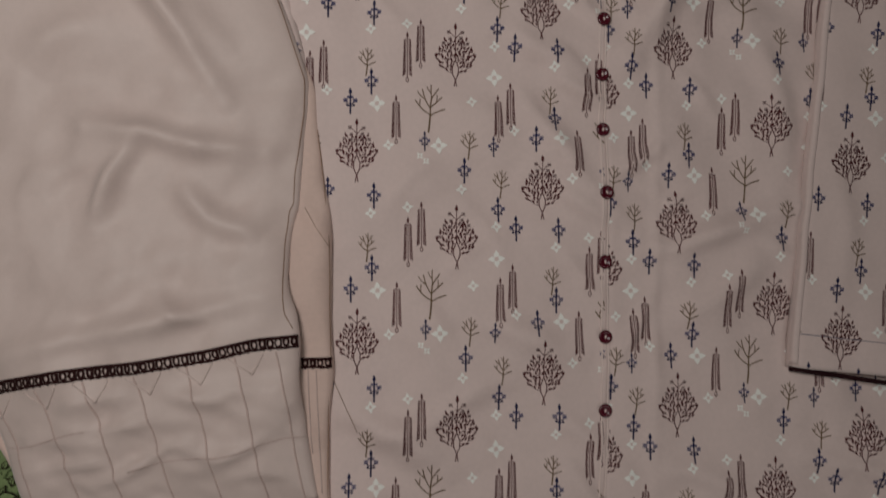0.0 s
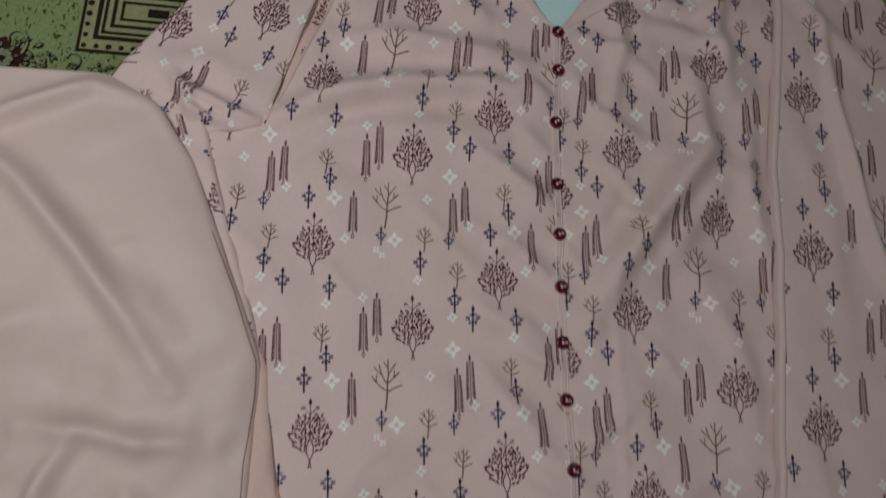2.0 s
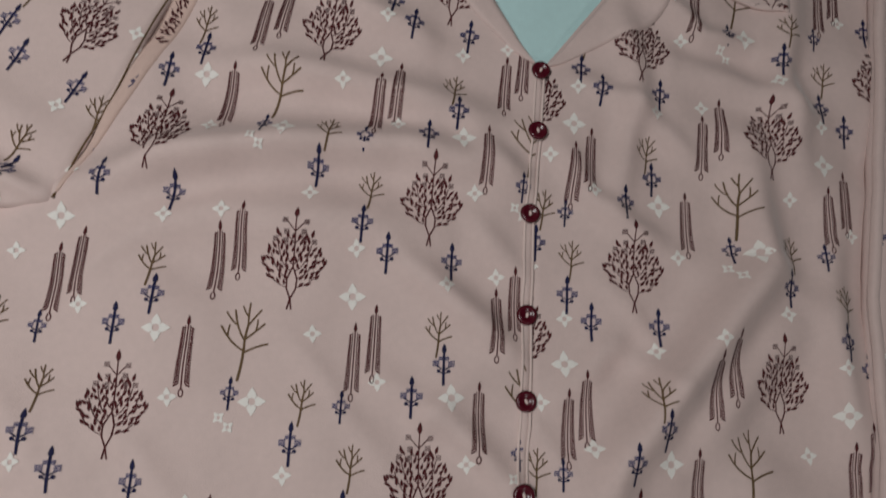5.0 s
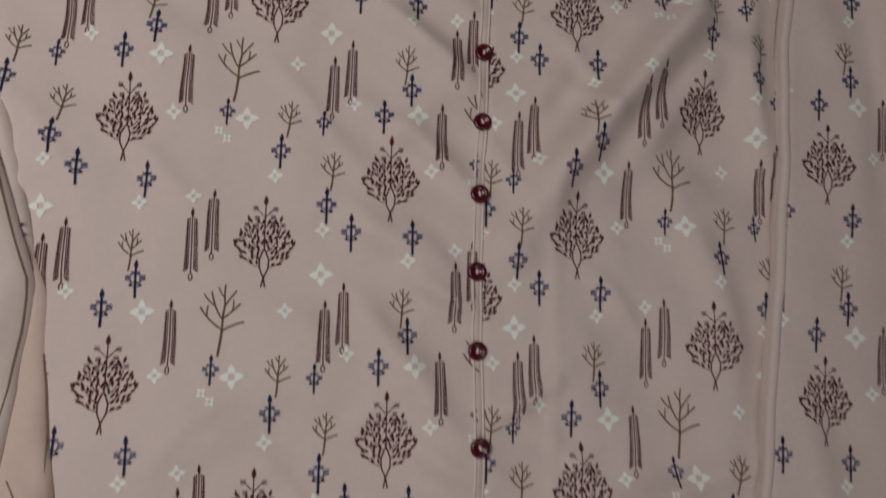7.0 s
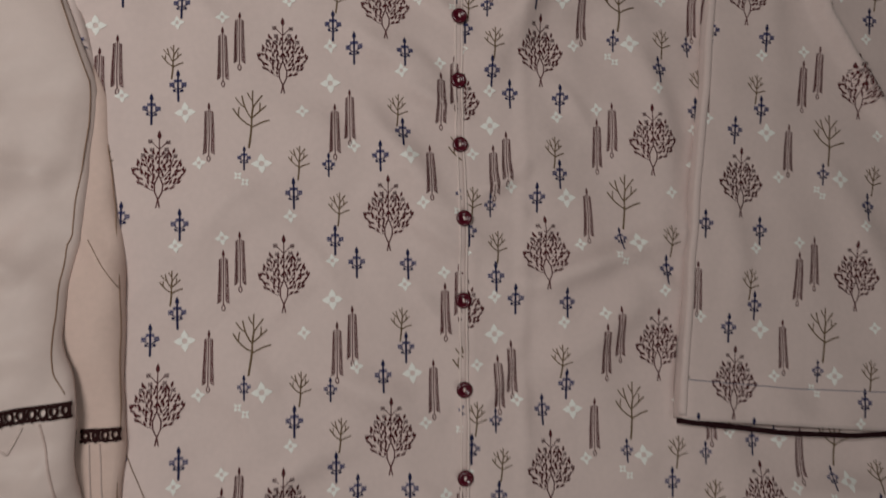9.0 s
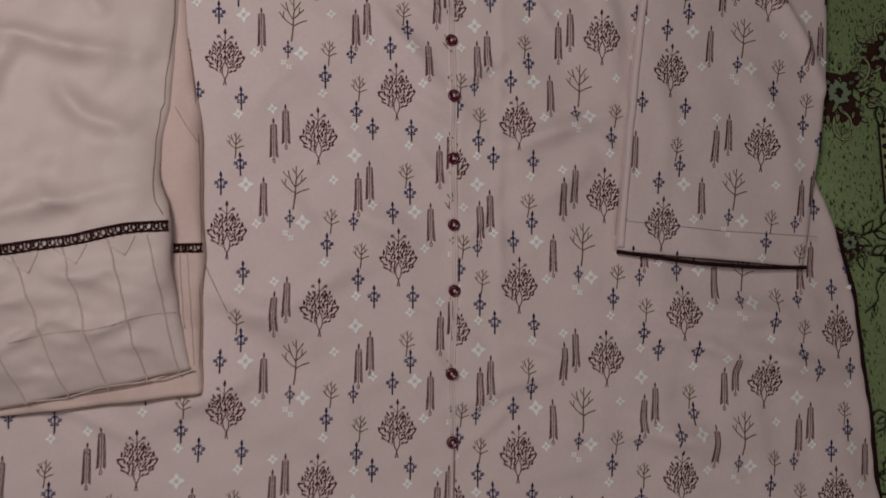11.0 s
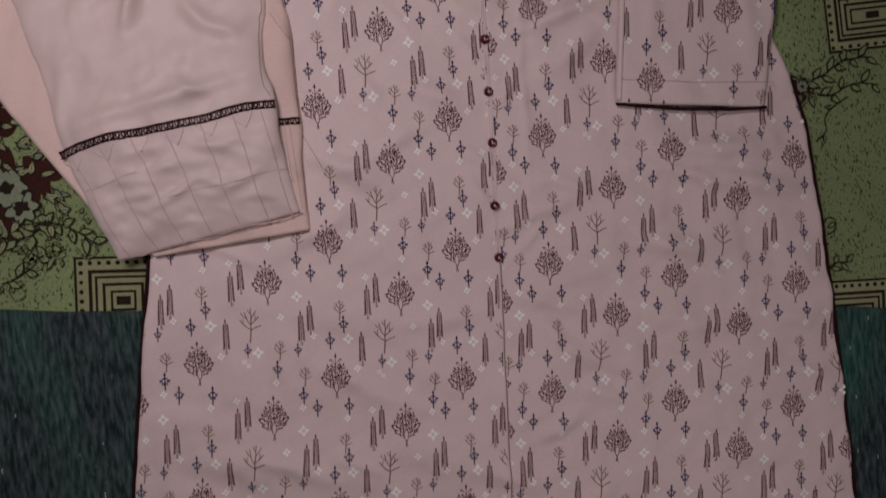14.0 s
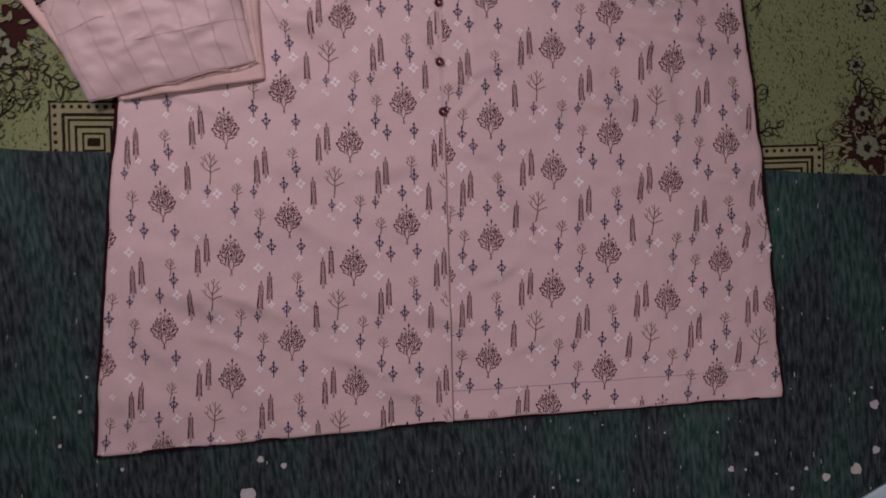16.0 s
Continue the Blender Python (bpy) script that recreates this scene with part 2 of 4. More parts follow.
def ribbon(name, pts, width, height, z_of, mat, parent, label="", lift=0.0003, step=0.003):
    """A narrow raised band along a line on a cloth."""
    length = sum(math.dist(a, b) for a, b in zip(pts, pts[1:]))
    q = poly_at(pts, np.linspace(0, 1, max(2, int(length / step) + 1)))
    t = np.gradient(q, axis=0)
    t /= np.hypot(*t.T)[:, None] + 1e-12
    nrm = np.stack([-t[:, 1], t[:, 0]], -1)
    rows = []
    for off, up in ((-0.5, -0.4), (-0.42, 0.6), (-0.2, 1.0), (0.2, 1.0), (0.42, 0.6), (0.5, -0.4)):
        w = q + nrm * off * width
        rows.append(np.c_[w, z_of(w[:, 0], w[:, 1]) + lift + up * height])
    v = np.stack(rows, 1)
    m, k = v.shape[:2]
    faces = [(r * k + c, r * k + c + 1, (r + 1) * k + c + 1, (r + 1) * k + c) for r in range(m - 1) for c in range(k - 1)]
    faces += [tuple(range(k - 1, -1, -1)), tuple(range((m - 1) * k, m * k))]
    return raw_part(name, v.reshape(-1, 3).tolist(), faces, mat, parent, label, True)


# ---------------------------------------------------------------- the printed figures, in metres round their middle
def stroke(a, b, w, w2=None):
    """A straight brush stroke as short quads."""
    (ax, ay), (bx, by) = a, b
    n = max(1, int(math.dist(a, b) / 0.004))
    dx, dy = bx - ax, by - ay
    ln = math.hypot(dx, dy) or 1e-9
    nx, ny = -dy / ln / 2, dx / ln / 2
    w2 = w if w2 is None else w2
    out = []
    for k in range(n):
        s, e = k / n, (k + 1) / n
        ws, we = w + (w2 - w) * s, w + (w2 - w) * e
        out.append([(ax + dx * s + nx * ws, ay + dy * s + ny * ws), (ax + dx * s - nx * ws, ay + dy * s - ny * ws),
                    (ax + dx * e - nx * we, ay + dy * e - ny * we), (ax + dx * e + nx * we, ay + dy * e + ny * we)])
    return out


def leaf(x, y, a, ln, w):
    """A pointed leaf from its foot, at the angle a."""
    c, s = math.cos(a), math.sin(a)
    return [(x + c * u - s * v, y + s * u + c * v) for u, v in ((0, 0), (ln * 0.35, -w / 2), (ln * 0.7, -w * 0.35), (ln, 0), (ln * 0.7, w * 0.35), (ln * 0.35, w / 2))]


def ring(x, y, rx, ry, w, n=10):
    out = []
    for k in range(n):
        a, b = 2 * math.pi * k / n, 2 * math.pi * (k + 1) / n
        out.append([(x + rx * math.cos(a), y + ry * math.sin(a)), (x + rx * math.cos(b), y + ry * math.sin(b)),
                    (x + (rx - w) * math.cos(b), y + (ry - w) * math.sin(b)), (x + (rx - w) * math.cos(a), y + (ry - w) * math.sin(a))])
    return out


def bend(a, b, c, n=7):
    """Points along a bough that starts at a, leans towards b and ends at c."""
    return [((1 - t) ** 2 * a[0] + 2 * t * (1 - t) * b[0] + t * t * c[0], (1 - t) ** 2 * a[1] + 2 * t * (1 - t) * b[1] + t * t * c[1]) for t in [k / n for k in range(n + 1)]]


def tuft(x, y, size, w):
    """A small square of short brush marks."""
    out = []
    for r in range(4):
        up = (r - 1.5) * size / 4.2
        out += stroke((x - size / 2, y + up), (x + size / 2, y + up + size * 0.05), w)
    return out


def tree_figure():
    """A leafy tree: two stems that part and meet, fanned boughs thick with slim leaves, pale tufts round the tip."""
    dark, pale = [], []
    mm = 0.001
    rnd = random.Random(4)
    for side in (1, -1):
        for p, q in zip(((-0.9, -21.2), (-0.1, -17.0), (1.9, -12.5), (2.1, -8.5), (0.6, -4.6)), ((-0.1, -17.0), (1.9, -12.5), (2.1, -8.5), (0.6, -4.6), (0.0, -3.4))):
            dark += stroke((side * p[0] * mm, p[1] * mm), (side * q[0] * mm, q[1] * mm), 0.00062)
        for a, b, c in (((1.9, -12.0), (8.4, -10.6), (12.2, -2.6)), ((1.8, -8.2), (6.8, -6.6), (9.6, 2.0)), ((0.9, -5.0), (5.0, -3.6), (7.0, 6.0)), ((0.2, -2.4), (2.8, -1.2), (3.8, 6.0))):
            pts = bend(a, b, c)
            for p, q in zip(pts, pts[1:]):
                dark += stroke((side * p[0] * mm, p[1] * mm), (side * q[0] * mm, q[1] * mm), 0.00034)
        for row in range(9):
            y = -11.6 + row * 2.35
            reach = float(np.interp(y, [-12, -9.5, -5, -1, 4, 9], [5.5, 9.6, 12.2, 12.0, 8.6, 4.6]))
            x = 2.9 if y < -6 else 1.1 + 0.9 * (row % 2)
            while x < reach:
                ang = math.atan2(y + 15.5, x * 0.95) + rnd.choice((-0.38, 0.34)) * rnd.uniform(0.6, 1.3)
                px, py = x + rnd.uniform(-0.3, 0.3), y + rnd.uniform(-0.35, 0.35) + 0.10 * x
                ang = ang if side > 0 else math.pi - ang
                dark.append(leaf(side * px * mm, py * mm, ang, 0.0030 * rnd.uniform(0.85, 1.15), 0.00118))
                x += 2.15
        for px, py, a in ((12.4, -2.4, 1.15), (9.8, 2.4, 1.2), (6.8, 8.6, 1.3)):
            dark.append(leaf(side * px * mm, py * mm, a if side > 0 else math.pi - a, 0.0034, 0.0014))
        for tx, ty in ((4.5, 15.2), (3.6, 10.4), (8.0, 7.6), (3.8, 7.2)):
            pale += tuft(side * tx * mm, (ty + side * rnd.uniform(-0.5, 0.5)) * mm, 0.0022, 0.00034)
        dark += stroke((0, 0.0108), (side * 0.0036, 0.0146), 0.0004) + stroke((0, 0.0060), (side * 0.0032, 0.0094), 0.00035)
    dark += stroke((0, -0.0036), (0, 0.0165), 0.0006, 0.00045) + [leaf(0, 0.0160, math.pi / 2, 0.0052, 0.0021)]
    return [("dark", dark), ("pale", pale)]


def candle_figure():
    """A tall plume that widens downwards: a mid line, two fine lines, a hatched fringe on both sides, a bud and a loop."""
    d = stroke((0, -0.0132), (0, 0.0135), 0.0005) + [leaf(0, 0.0118, math.pi / 2, 0.0046, 0.0015)] + ring(0, -0.0148, 0.0011, 0.0018, 0.0005, 8)
    for side in (1, -1):
        d += stroke((side * 0.00125, -0.0112), (side * 0.00095, 0.0120), 0.00030)
        for k in range(21):
            y = -0.0118 + k * 0.00113
            wide = 0.0010 * (1 - k / 21) + 0.0006
            d += stroke((side * 0.00150, y + 0.00055), (side * (0.00160 + wide), y - 0.00045), 0.00072, 0.00062)
    return [("dark", d)]


def bare_figure(k=1.0):
    """A small bare tree of thin, bent, forking twigs."""
    w = 0.0009 if k > 0.8 else 0.0007
    d = []
    for (a, b, c), thick in ((((-0.9, -16.4), (0.2, -10.0), (0.5, -3.5)), 1.15), (((0.4, -5.0), (4.8, -2.0), (10.2, -0.8)), 0.85), (((0.5, -4.2), (-5.2, -1.5), (-9.4, 5.6)), 0.85),
                             (((0.5, -3.5), (0.4, 2.0), (1.4, 7.0)), 1.0), (((0.6, 0.5), (4.4, 3.6), (8.2, 7.4)), 0.8), (((0.6, 0.0), (-3.2, 4.5), (-4.6, 12.6)), 0.8), (((-3.4, 6.4), (-6.2, 8.5), (-8.0, 11.6)), 0.7),
                             (((1.4, 6.4), (3.4, 9.6), (6.2, 13.2)), 0.75), (((1.3, 6.8), (0.8, 11.0), (1.2, 15.8)), 0.75), (((1.0, 10.0), (-0.8, 12.0), (-1.6, 14.4)), 0.65), (((4.6, 3.8), (5.2, 6.4), (5.0, 9.0)), 0.65), (((-6.4, 1.4), (-6.6, 4.0), (-6.0, 6.4)), 0.65)):
        pts = bend(a, b, c, 4)
        for p, q in zip(pts, pts[1:]):
            d += stroke((p[0] * k * 0.001, p[1] * k * 0.001), (q[0] * k * 0.001, q[1] * k * 0.001), w * thick)
    return [("dark", d)]


def cross_figure(k=1.0):
    """An upright sprig: a dark stem and bud, two wide tufts, two small ones by the stem and two round berries."""
    mm = 0.001 * k
    d = stroke((0, -8.6 * mm), (0, 4.6 * mm), 1.15 * mm, 1.0 * mm) + [leaf(0, 4.0 * mm, math.pi / 2, 4.8 * mm, 2.1 * mm)]
    pale = []
    for side in (1, -1):
        d += stroke((0, -2.4 * mm), (side * 3.2 * mm, -0.4 * mm), 0.55 * mm) + stroke((0, -3.8 * mm), (side * 1.8 * mm, -2.9 * mm), 0.5 * mm)
        d.append([(side * 2.1 * mm + 0.85 * mm * math.cos(a), -2.7 * mm + 0.85 * mm * math.sin(a)) for a in [q * math.pi / 3 for q in range(6)]])
        pale += tuft(side * 3.2 * mm, 0.4 * mm, 2.7 * mm, 0.44 * mm) + tuft(side * 1.3 * mm, 2.5 * mm, 1.7 * mm, 0.30 * mm)
    return [("dark", d), ("pale", pale)]


def petals(cx, cy, r, turn):
    """Four broad petals round an open middle."""
    out = []
    for q in range(4):
        a = turn + q * math.pi / 2
        c, s = math.cos(a), math.sin(a)
        out.append([(cx + r * (c * u - s * v), cy + r * (s * u + c * v)) for u, v in ((0.20, -0.20), (0.42, -0.36), (0.70, -0.24), (1.05, 0.0), (0.70, 0.24), (0.42, 0.36), (0.20, 0.20), (0.27, 0.0))])
    return out


def flower_figure(r, turn=0.06):
    return [("dark", petals(0, 0, r, turn))]


def double_figure():
    return [("dark", petals(-0.0018, 0.0016, 0.0026, 0.75) + petals(0.0021, -0.0020, 0.0026, 0.75))]


# place in the repeat (across, along), figure and its colours; the first three kinds are drawn singly
FIGURES = {
    "tree_print": (tree_figure(), (BROWN, TUFT), [(0.0, 0.0), (-0.475, -0.35)]),
    "plume_print": (candle_figure(), (BROWN,), [(-0.734, 0.573), (-0.663, 0.667), (-0.794, 0.217), (-0.242, 0.34), (-0.173, 0.42)]),
    "bare_tree_print": (bare_figure(), (OLIVE,), [(-0.616, 0.319)]),
    "twig_prints": (bare_figure(0.58), (OLIVE,), [(-0.948, 0.496), (-0.406, 0.159), (-0.23, -0.018)]),
    "navy_sprig_prints": (cross_figure(1.0), (NAVY, NAVY_TUFT), [(-0.924, 0.394), (-0.43, 0.017), (-0.247, -0.161), (-1.034, 0.259), (-0.911, -0.225), (-0.15, -0.249)]),
    "small_navy_sprig_prints": (cross_figure(0.78), (NAVY, NAVY_TUFT), [(-0.643, 0.131), (-0.272, 0.175)]),
    "white_flower_prints": (flower_figure(0.0055), (WHITE,), [(-0.895, 0.282), (-0.568, 0.123), (-0.261, 0.568)]),
    "small_white_flower_prints": (flower_figure(0.0037, 0.12), (WHITE,), [(-1.155, 0.286), (-0.835, 0.067), (-0.736, -0.245), (-0.388, 0.403), (-0.26, -0.258), (-0.928, -0.32), (-0.446, -0.088)]),
    "double_white_flower_prints": (double_figure(), (WHITE,), [(-0.654, 0.034)]),
}


def repeat(c, i, j):
    """The place of a point of the repeat on a panel, by the panel's own stretch."""
    c = tuple(c) + ((0, 0),) * (12 - len(c))
    return [c[0][k] + c[1][k] * i + c[2][k] * j + c[3][k] * i * j + c[4][k] * i * i + c[5][k] * j * j + c[6][k] * j**3 + c[7][k] * i * j * j + c[8][k] * i * i * j + c[9][k] * i**3 + c[10][k] * j**4 + c[11][k] * i * j**3 for k in (0, 1)]


def print_panel(panel, c, outline, z_of, span_i, span_j, lift=0.00035, pinch=0.0):
    """The printed figures on one panel of cloth, cut off at its edges."""
    xs = (min(p[0] for p in outline) - 0.025, max(p[0] for p in outline) + 0.025)
    ys = (min(p[1] for p in outline) - 0.025, max(p[1] for p in outline) + 0.025)
    for name, (shapes, colours, places) in FIGURES.items():
        single = name in ("tree_print", "plume_print", "bare_tree_print")
        rest = ([], [], [])
        for i in range(span_i[0], span_i[1] + 1):
            for j in range(span_j[0], span_j[1] + 1):
                for di, dj in places:
                    x0, y0 = repeat(c, i + di, j + dj)
                    x1, y1 = repeat(c, i + di, j + dj + 0.1)
                    taken = pinch * min(1, max(0, (-0.22 - i - di) / 0.2))
                    x0, x1 = x0 + taken, x1 + taken
                    ln = math.hypot(x1 - x0, y1 - y0)
                    sx, sy = (x1 - x0) / ln, (y1 - y0) / ln
                    verts, faces, slots = ([], [], []) if single else rest
                    if not (xs[0] < x0 < xs[1] and ys[0] < y0 < ys[1]):
                        continue
                    whole = all(inside(outline, x0 + a * 0.024, y0 + b * 0.024) for a, b in ((-1, -1), (1, -1), (1, 1), (-1, 1), (0, 0)))
                    for slot, (_, polys) in enumerate(shapes):
                        for poly in polys:
                            pts = [(x0 + px * sy + py * sx, y0 - px * sx + py * sy) for px, py in poly]
                            mx, my = sum(p[0] for p in pts) / len(pts), sum(p[1] for p in pts) / len(pts)
                            if whole or all(inside(outline, mx + ex, my + ey) for ex, ey in ((-0.0022, 0), (0.0022, 0), (0, -0.0015), (0, 0.0015))):
                                k = len(verts)
                                verts.extend(pts)
                                faces.append(tuple(range(k, k + len(pts))))
                                slots.append(slot)
                    if single and verts:
                        print_mesh(name, verts, faces, slots, colours, z_of, lift, panel)
        if not single and rest[0]:
            ob = print_mesh(name, *rest, colours, z_of, lift, panel)
            tagged(ob, kind="stuff")


def print_mesh(name, verts, faces, slots, colours, z_of, lift, panel):
    v = np.array(verts)
    z = z_of(v[:, 0], v[:, 1]) + lift
    me = bpy.data.meshes.new(name)
    me.from_pydata(np.c_[v, z].tolist(), [], faces)
    for m in colours:
        me.materials.append(m)
    me.polygons.foreach_set("material_index", slots)
    me.update()
    ob = new(name, me)
    ob.parent = panel
    return ob


# ---------------------------------------------------------------- the room that closes the place
def box(name, lo, hi, mat, label):
    bm = bmesh.new()
    bmesh.ops.create_cube(bm, size=1, matrix=Matrix.Translation([(a + b) / 2 for a, b in zip(lo, hi)]) @ Matrix.Diagonal((*[b - a for a, b in zip(lo, hi)], 1)))
    return tagged(part(name, bm, mat, None, label, False), kind="structure")


box("floor", (-1.5, -1.6, -0.12), (1.9, 1.9, -0.012), WALL, "plain cement floor under the rug")
box("wall_west", (-1.6, -1.6, -0.12), (-1.5, 1.9, 2.7), WALL, "plain painted wall of the room")
box("wall_east", (1.9, -1.6, -0.12), (2.0, 1.9, 2.7), WALL, "plain painted wall of the room")
box("wall_north", (-1.6, 1.9, -0.12), (2.0, 2.0, 2.7), WALL, "plain painted wall of the room")
box("wall_south", (-1.6, -1.7, -0.12), (2.0, -1.6, 2.7), WALL, "plain painted wall of the room")
box("ceiling", (-1.6, -1.7, 2.7), (2.0, 2.0, 2.8), WALL, "plain painted ceiling of the room")


# ---------------------------------------------------------------- the rug
RUG_Z = -0.008
rug = tagged(new("patterned_rug"), "olive green woven rug with dark scrolls and framed squares", "rug")
bm = bmesh.new()
bmesh.ops.create_grid(bm, x_segments=60, y_segments=60, size=1.35)
for v in bm.verts:
    v.co.z = RUG_Z + 0.0006 * noise.noise(v.co * 9)
ext = bmesh.ops.extrude_face_region(bm, geom=bm.faces[:])
for v in [g for g in ext["geom"] if isinstance(g, bmesh.types.BMVert)]:
    v.co.z = -0.012
bmesh.ops.recalc_face_normals(bm, faces=bm.faces[:])
pile = part("rug_body", bm, RUG, rug)


def flat_frame(bm, cx, cy, hw, hh, w, turn, z):
    c, s = math.cos(turn), math.sin(turn)
    vs = []
    for a, b in ((hw, hh), (hw - w, hh - w)):
        for sx, sy in ((-1, -1), (1, -1), (1, 1), (-1, 1)):
            x, y = sx * a, sy * b
            vs.append(bm.verts.new((cx + c * x - s * y, cy + s * x + c * y, z)))
    for k in range(4):
        n = (k + 1) % 4
        bm.faces.new((vs[k], vs[n], vs[4 + n], vs[4 + k]))


def square_ornament(cx, cy, hw, hh, turn):
    """A framed square of nested lines with a row of dots all round."""
    z = RUG_Z + 0.0012
    field = bmesh.new()
    flat_frame(field, cx, cy, hw, hh, min(hw, hh) * 0.999, turn, z - 0.0003)
    base = part("square_field", field, RUG_TAN, rug, "tan ground of a framed square", False)
    for f, w in ((1.0, 0.0022), (0.70, 0.0032), (0.56, 0.0022), (0.40, 0.0026), (0.23, 0.0021)):
        inset = (1 - f) * min(hw, hh)
        lines = bmesh.new()
        flat_frame(lines, cx, cy, hw - inset, hh - inset, w, turn, z)
        part("square_line", lines, RUG_DARK, base, "", False)
    mid = 0.10 * min(hw, hh)
    lines = bmesh.new()
    flat_frame(lines, cx, cy, mid * 1.5 + 0.12 * (hw - min(hw, hh)), mid, mid * 0.99, turn, z)
    part("square_bar", lines, RUG_DARK, base, "", False)
    c, s = math.cos(turn), math.sin(turn)
    dots = bmesh.new()
    b = 0.145 * min(hw, hh)
    spots = [(x, sy * (hh - b)) for sy in (-1, 1) for x in np.linspace(-hw + b, hw - b, max(2, int(2 * hw / 0.0085)))]
    spots += [(sx * (hw - b), y) for sx in (-1, 1) for y in np.linspace(-hh + b, hh - b, max(2, int(2 * hh / 0.0085)))[1:-1]]
    for x, y in spots:
        r = 0.0021 * random.uniform(0.85, 1.15)
        dots.faces.new([dots.verts.new((cx + c * x - s * y + r * math.cos(a), cy + s * x + c * y + r * math.sin(a), z)) for a in [k * math.pi / 4 for k in range(8)]])
    tagged(part("square_dots", dots, RUG_DARK, base, "row of dark dots", False), kind="stuff")


def blob(bm, x, y, r, z, n=18, rough=0.3, stretch=1.0, turn=0.0):
    ph = [random.uniform(0, 6.3) for _ in range(3)]
    c, s = math.cos(turn), math.sin(turn)
    vs = []
    for k in range(n):
        a = 2 * math.pi * k / n
        q = r * (1 + rough * (math.sin(3 * a + ph[0]) * 0.5 + math.sin(5 * a + ph[1]) * 0.35 + math.sin(7 * a + ph[2]) * 0.25))
        px, py = q * math.cos(a) * stretch, q * math.sin(a)
        vs.append(bm.verts.new((x + c * px - s * py, y + s * px + c * py, z)))
    bm.faces.new(vs)


def lay(bm, pts, z):
    bm.faces.new([bm.verts.new((px, py, z)) for px, py in pts])


def curl(dark, fill, x, y, a, size, turn, z):
    """An outlined curling band that tapers to its end."""
    p = (x, y)
    n = 18
    for k in range(n):
        w = 0.0068 * (1 - 0.7 * k / n) * size / 0.05
        q = (p[0] + size * 0.085 * math.cos(a), p[1] + size * 0.085 * math.sin(a))
        for f in stroke(p, q, w):
            lay(dark, f, z)
        for f in stroke(p, q, w * 0.62):
            lay(fill, f, z + 0.00022)
        p, a = q, a + turn * (0.08 + 0.34 * k / n)
    blob(dark, *p, size * 0.05, z, 10, 0.1)
    blob(fill, *p, size * 0.032, z + 0.00022, 10, 0.1)


def scroll(cx, cy, size, seed, ground=True):
    """A spray of outlined leaves, curls and a flower, on a dark ground or on the bare rug."""
    random.seed(seed)
    z = RUG_Z + 0.0012
    deep, dark, pale, grey = bmesh.new(), bmesh.new(), bmesh.new(), bmesh.new()
    if ground:
        blob(deep, cx, cy, size * 0.50, z - 0.0003, 40, 0.4, 1.25, random.uniform(0, 3))
        for _ in range(2):
            blob(deep, cx + size * random.uniform(-0.6, 0.6), cy + size * random.uniform(-0.5, 0.5), size * 0.28, z - 0.00035 - 0.00004 * _, 30, 0.5)
    for k in range(5 if ground else 3):
        a = random.uniform(0, 6.3)
        curl(dark, pale, cx + size * 0.5 * math.cos(a), cy + size * 0.45 * math.sin(a), a + random.uniform(-0.9, 0.9), size * random.uniform(0.55, 0.85), random.choice((-1, 1)), z + 0.00002 * k)
    for k in range(34 if ground else 16):
        a = k * 2.4 + random.uniform(-0.3, 0.3)
        d = size * (0.22 + 0.72 * random.random())
        x, y, ln, w = cx + d * math.cos(a), cy + d * 0.85 * math.sin(a), size * random.uniform(0.2, 0.36), size * random.uniform(0.10, 0.17)
        aa = a + random.uniform(-1.0, 1.0)
        up = 0.0004 + 0.00001 * k
        lay(dark, leaf(x, y, aa, ln, w), z + up)
        lay(pale if k % 3 else grey, leaf(x + ln * 0.13 * math.cos(aa), y + ln * 0.13 * math.sin(aa), aa, ln * 0.74, w * 0.62), z + up + 0.0002)
        for q in stroke((x + ln * 0.15 * math.cos(aa), y + ln * 0.15 * math.sin(aa)), (x + ln * 0.75 * math.cos(aa), y + ln * 0.75 * math.sin(aa)), 0.0007, 0.0003):
            lay(dark, q, z + up + 0.0003)
    if ground:
        for k in range(7):
            a = k * math.pi / 3.5
            x, y = cx + size * 0.19 * math.cos(a), cy + size * 0.19 * math.sin(a)
            blob(dark, x, y, size * 0.13, z + 0.0009 + k * 1e-5, 16, 0.35)
            blob(grey, x, y, size * 0.10, z + 0.0011 + k * 1e-5, 16, 0.45)
        blob(dark, cx, cy, size * 0.08, z + 0.0013, 12, 0.3)
    base = part("scroll_outline", dark, RUG_DARK, rug, "dark brown scrolls and outlines", False)
    tagged(part("scroll_fill", pale, RUG_TAN if ground else RUG, base, "tan leaves and curls", False), kind="stuff")
    tagged(part("scroll_petals", grey, RUG_GREY if ground else RUG, base, "grey-green petals", False), kind="stuff")
    if ground:
        part("scroll_ground", deep, RUG_MAROON, base, "dark maroon ground of the scrolls", False)


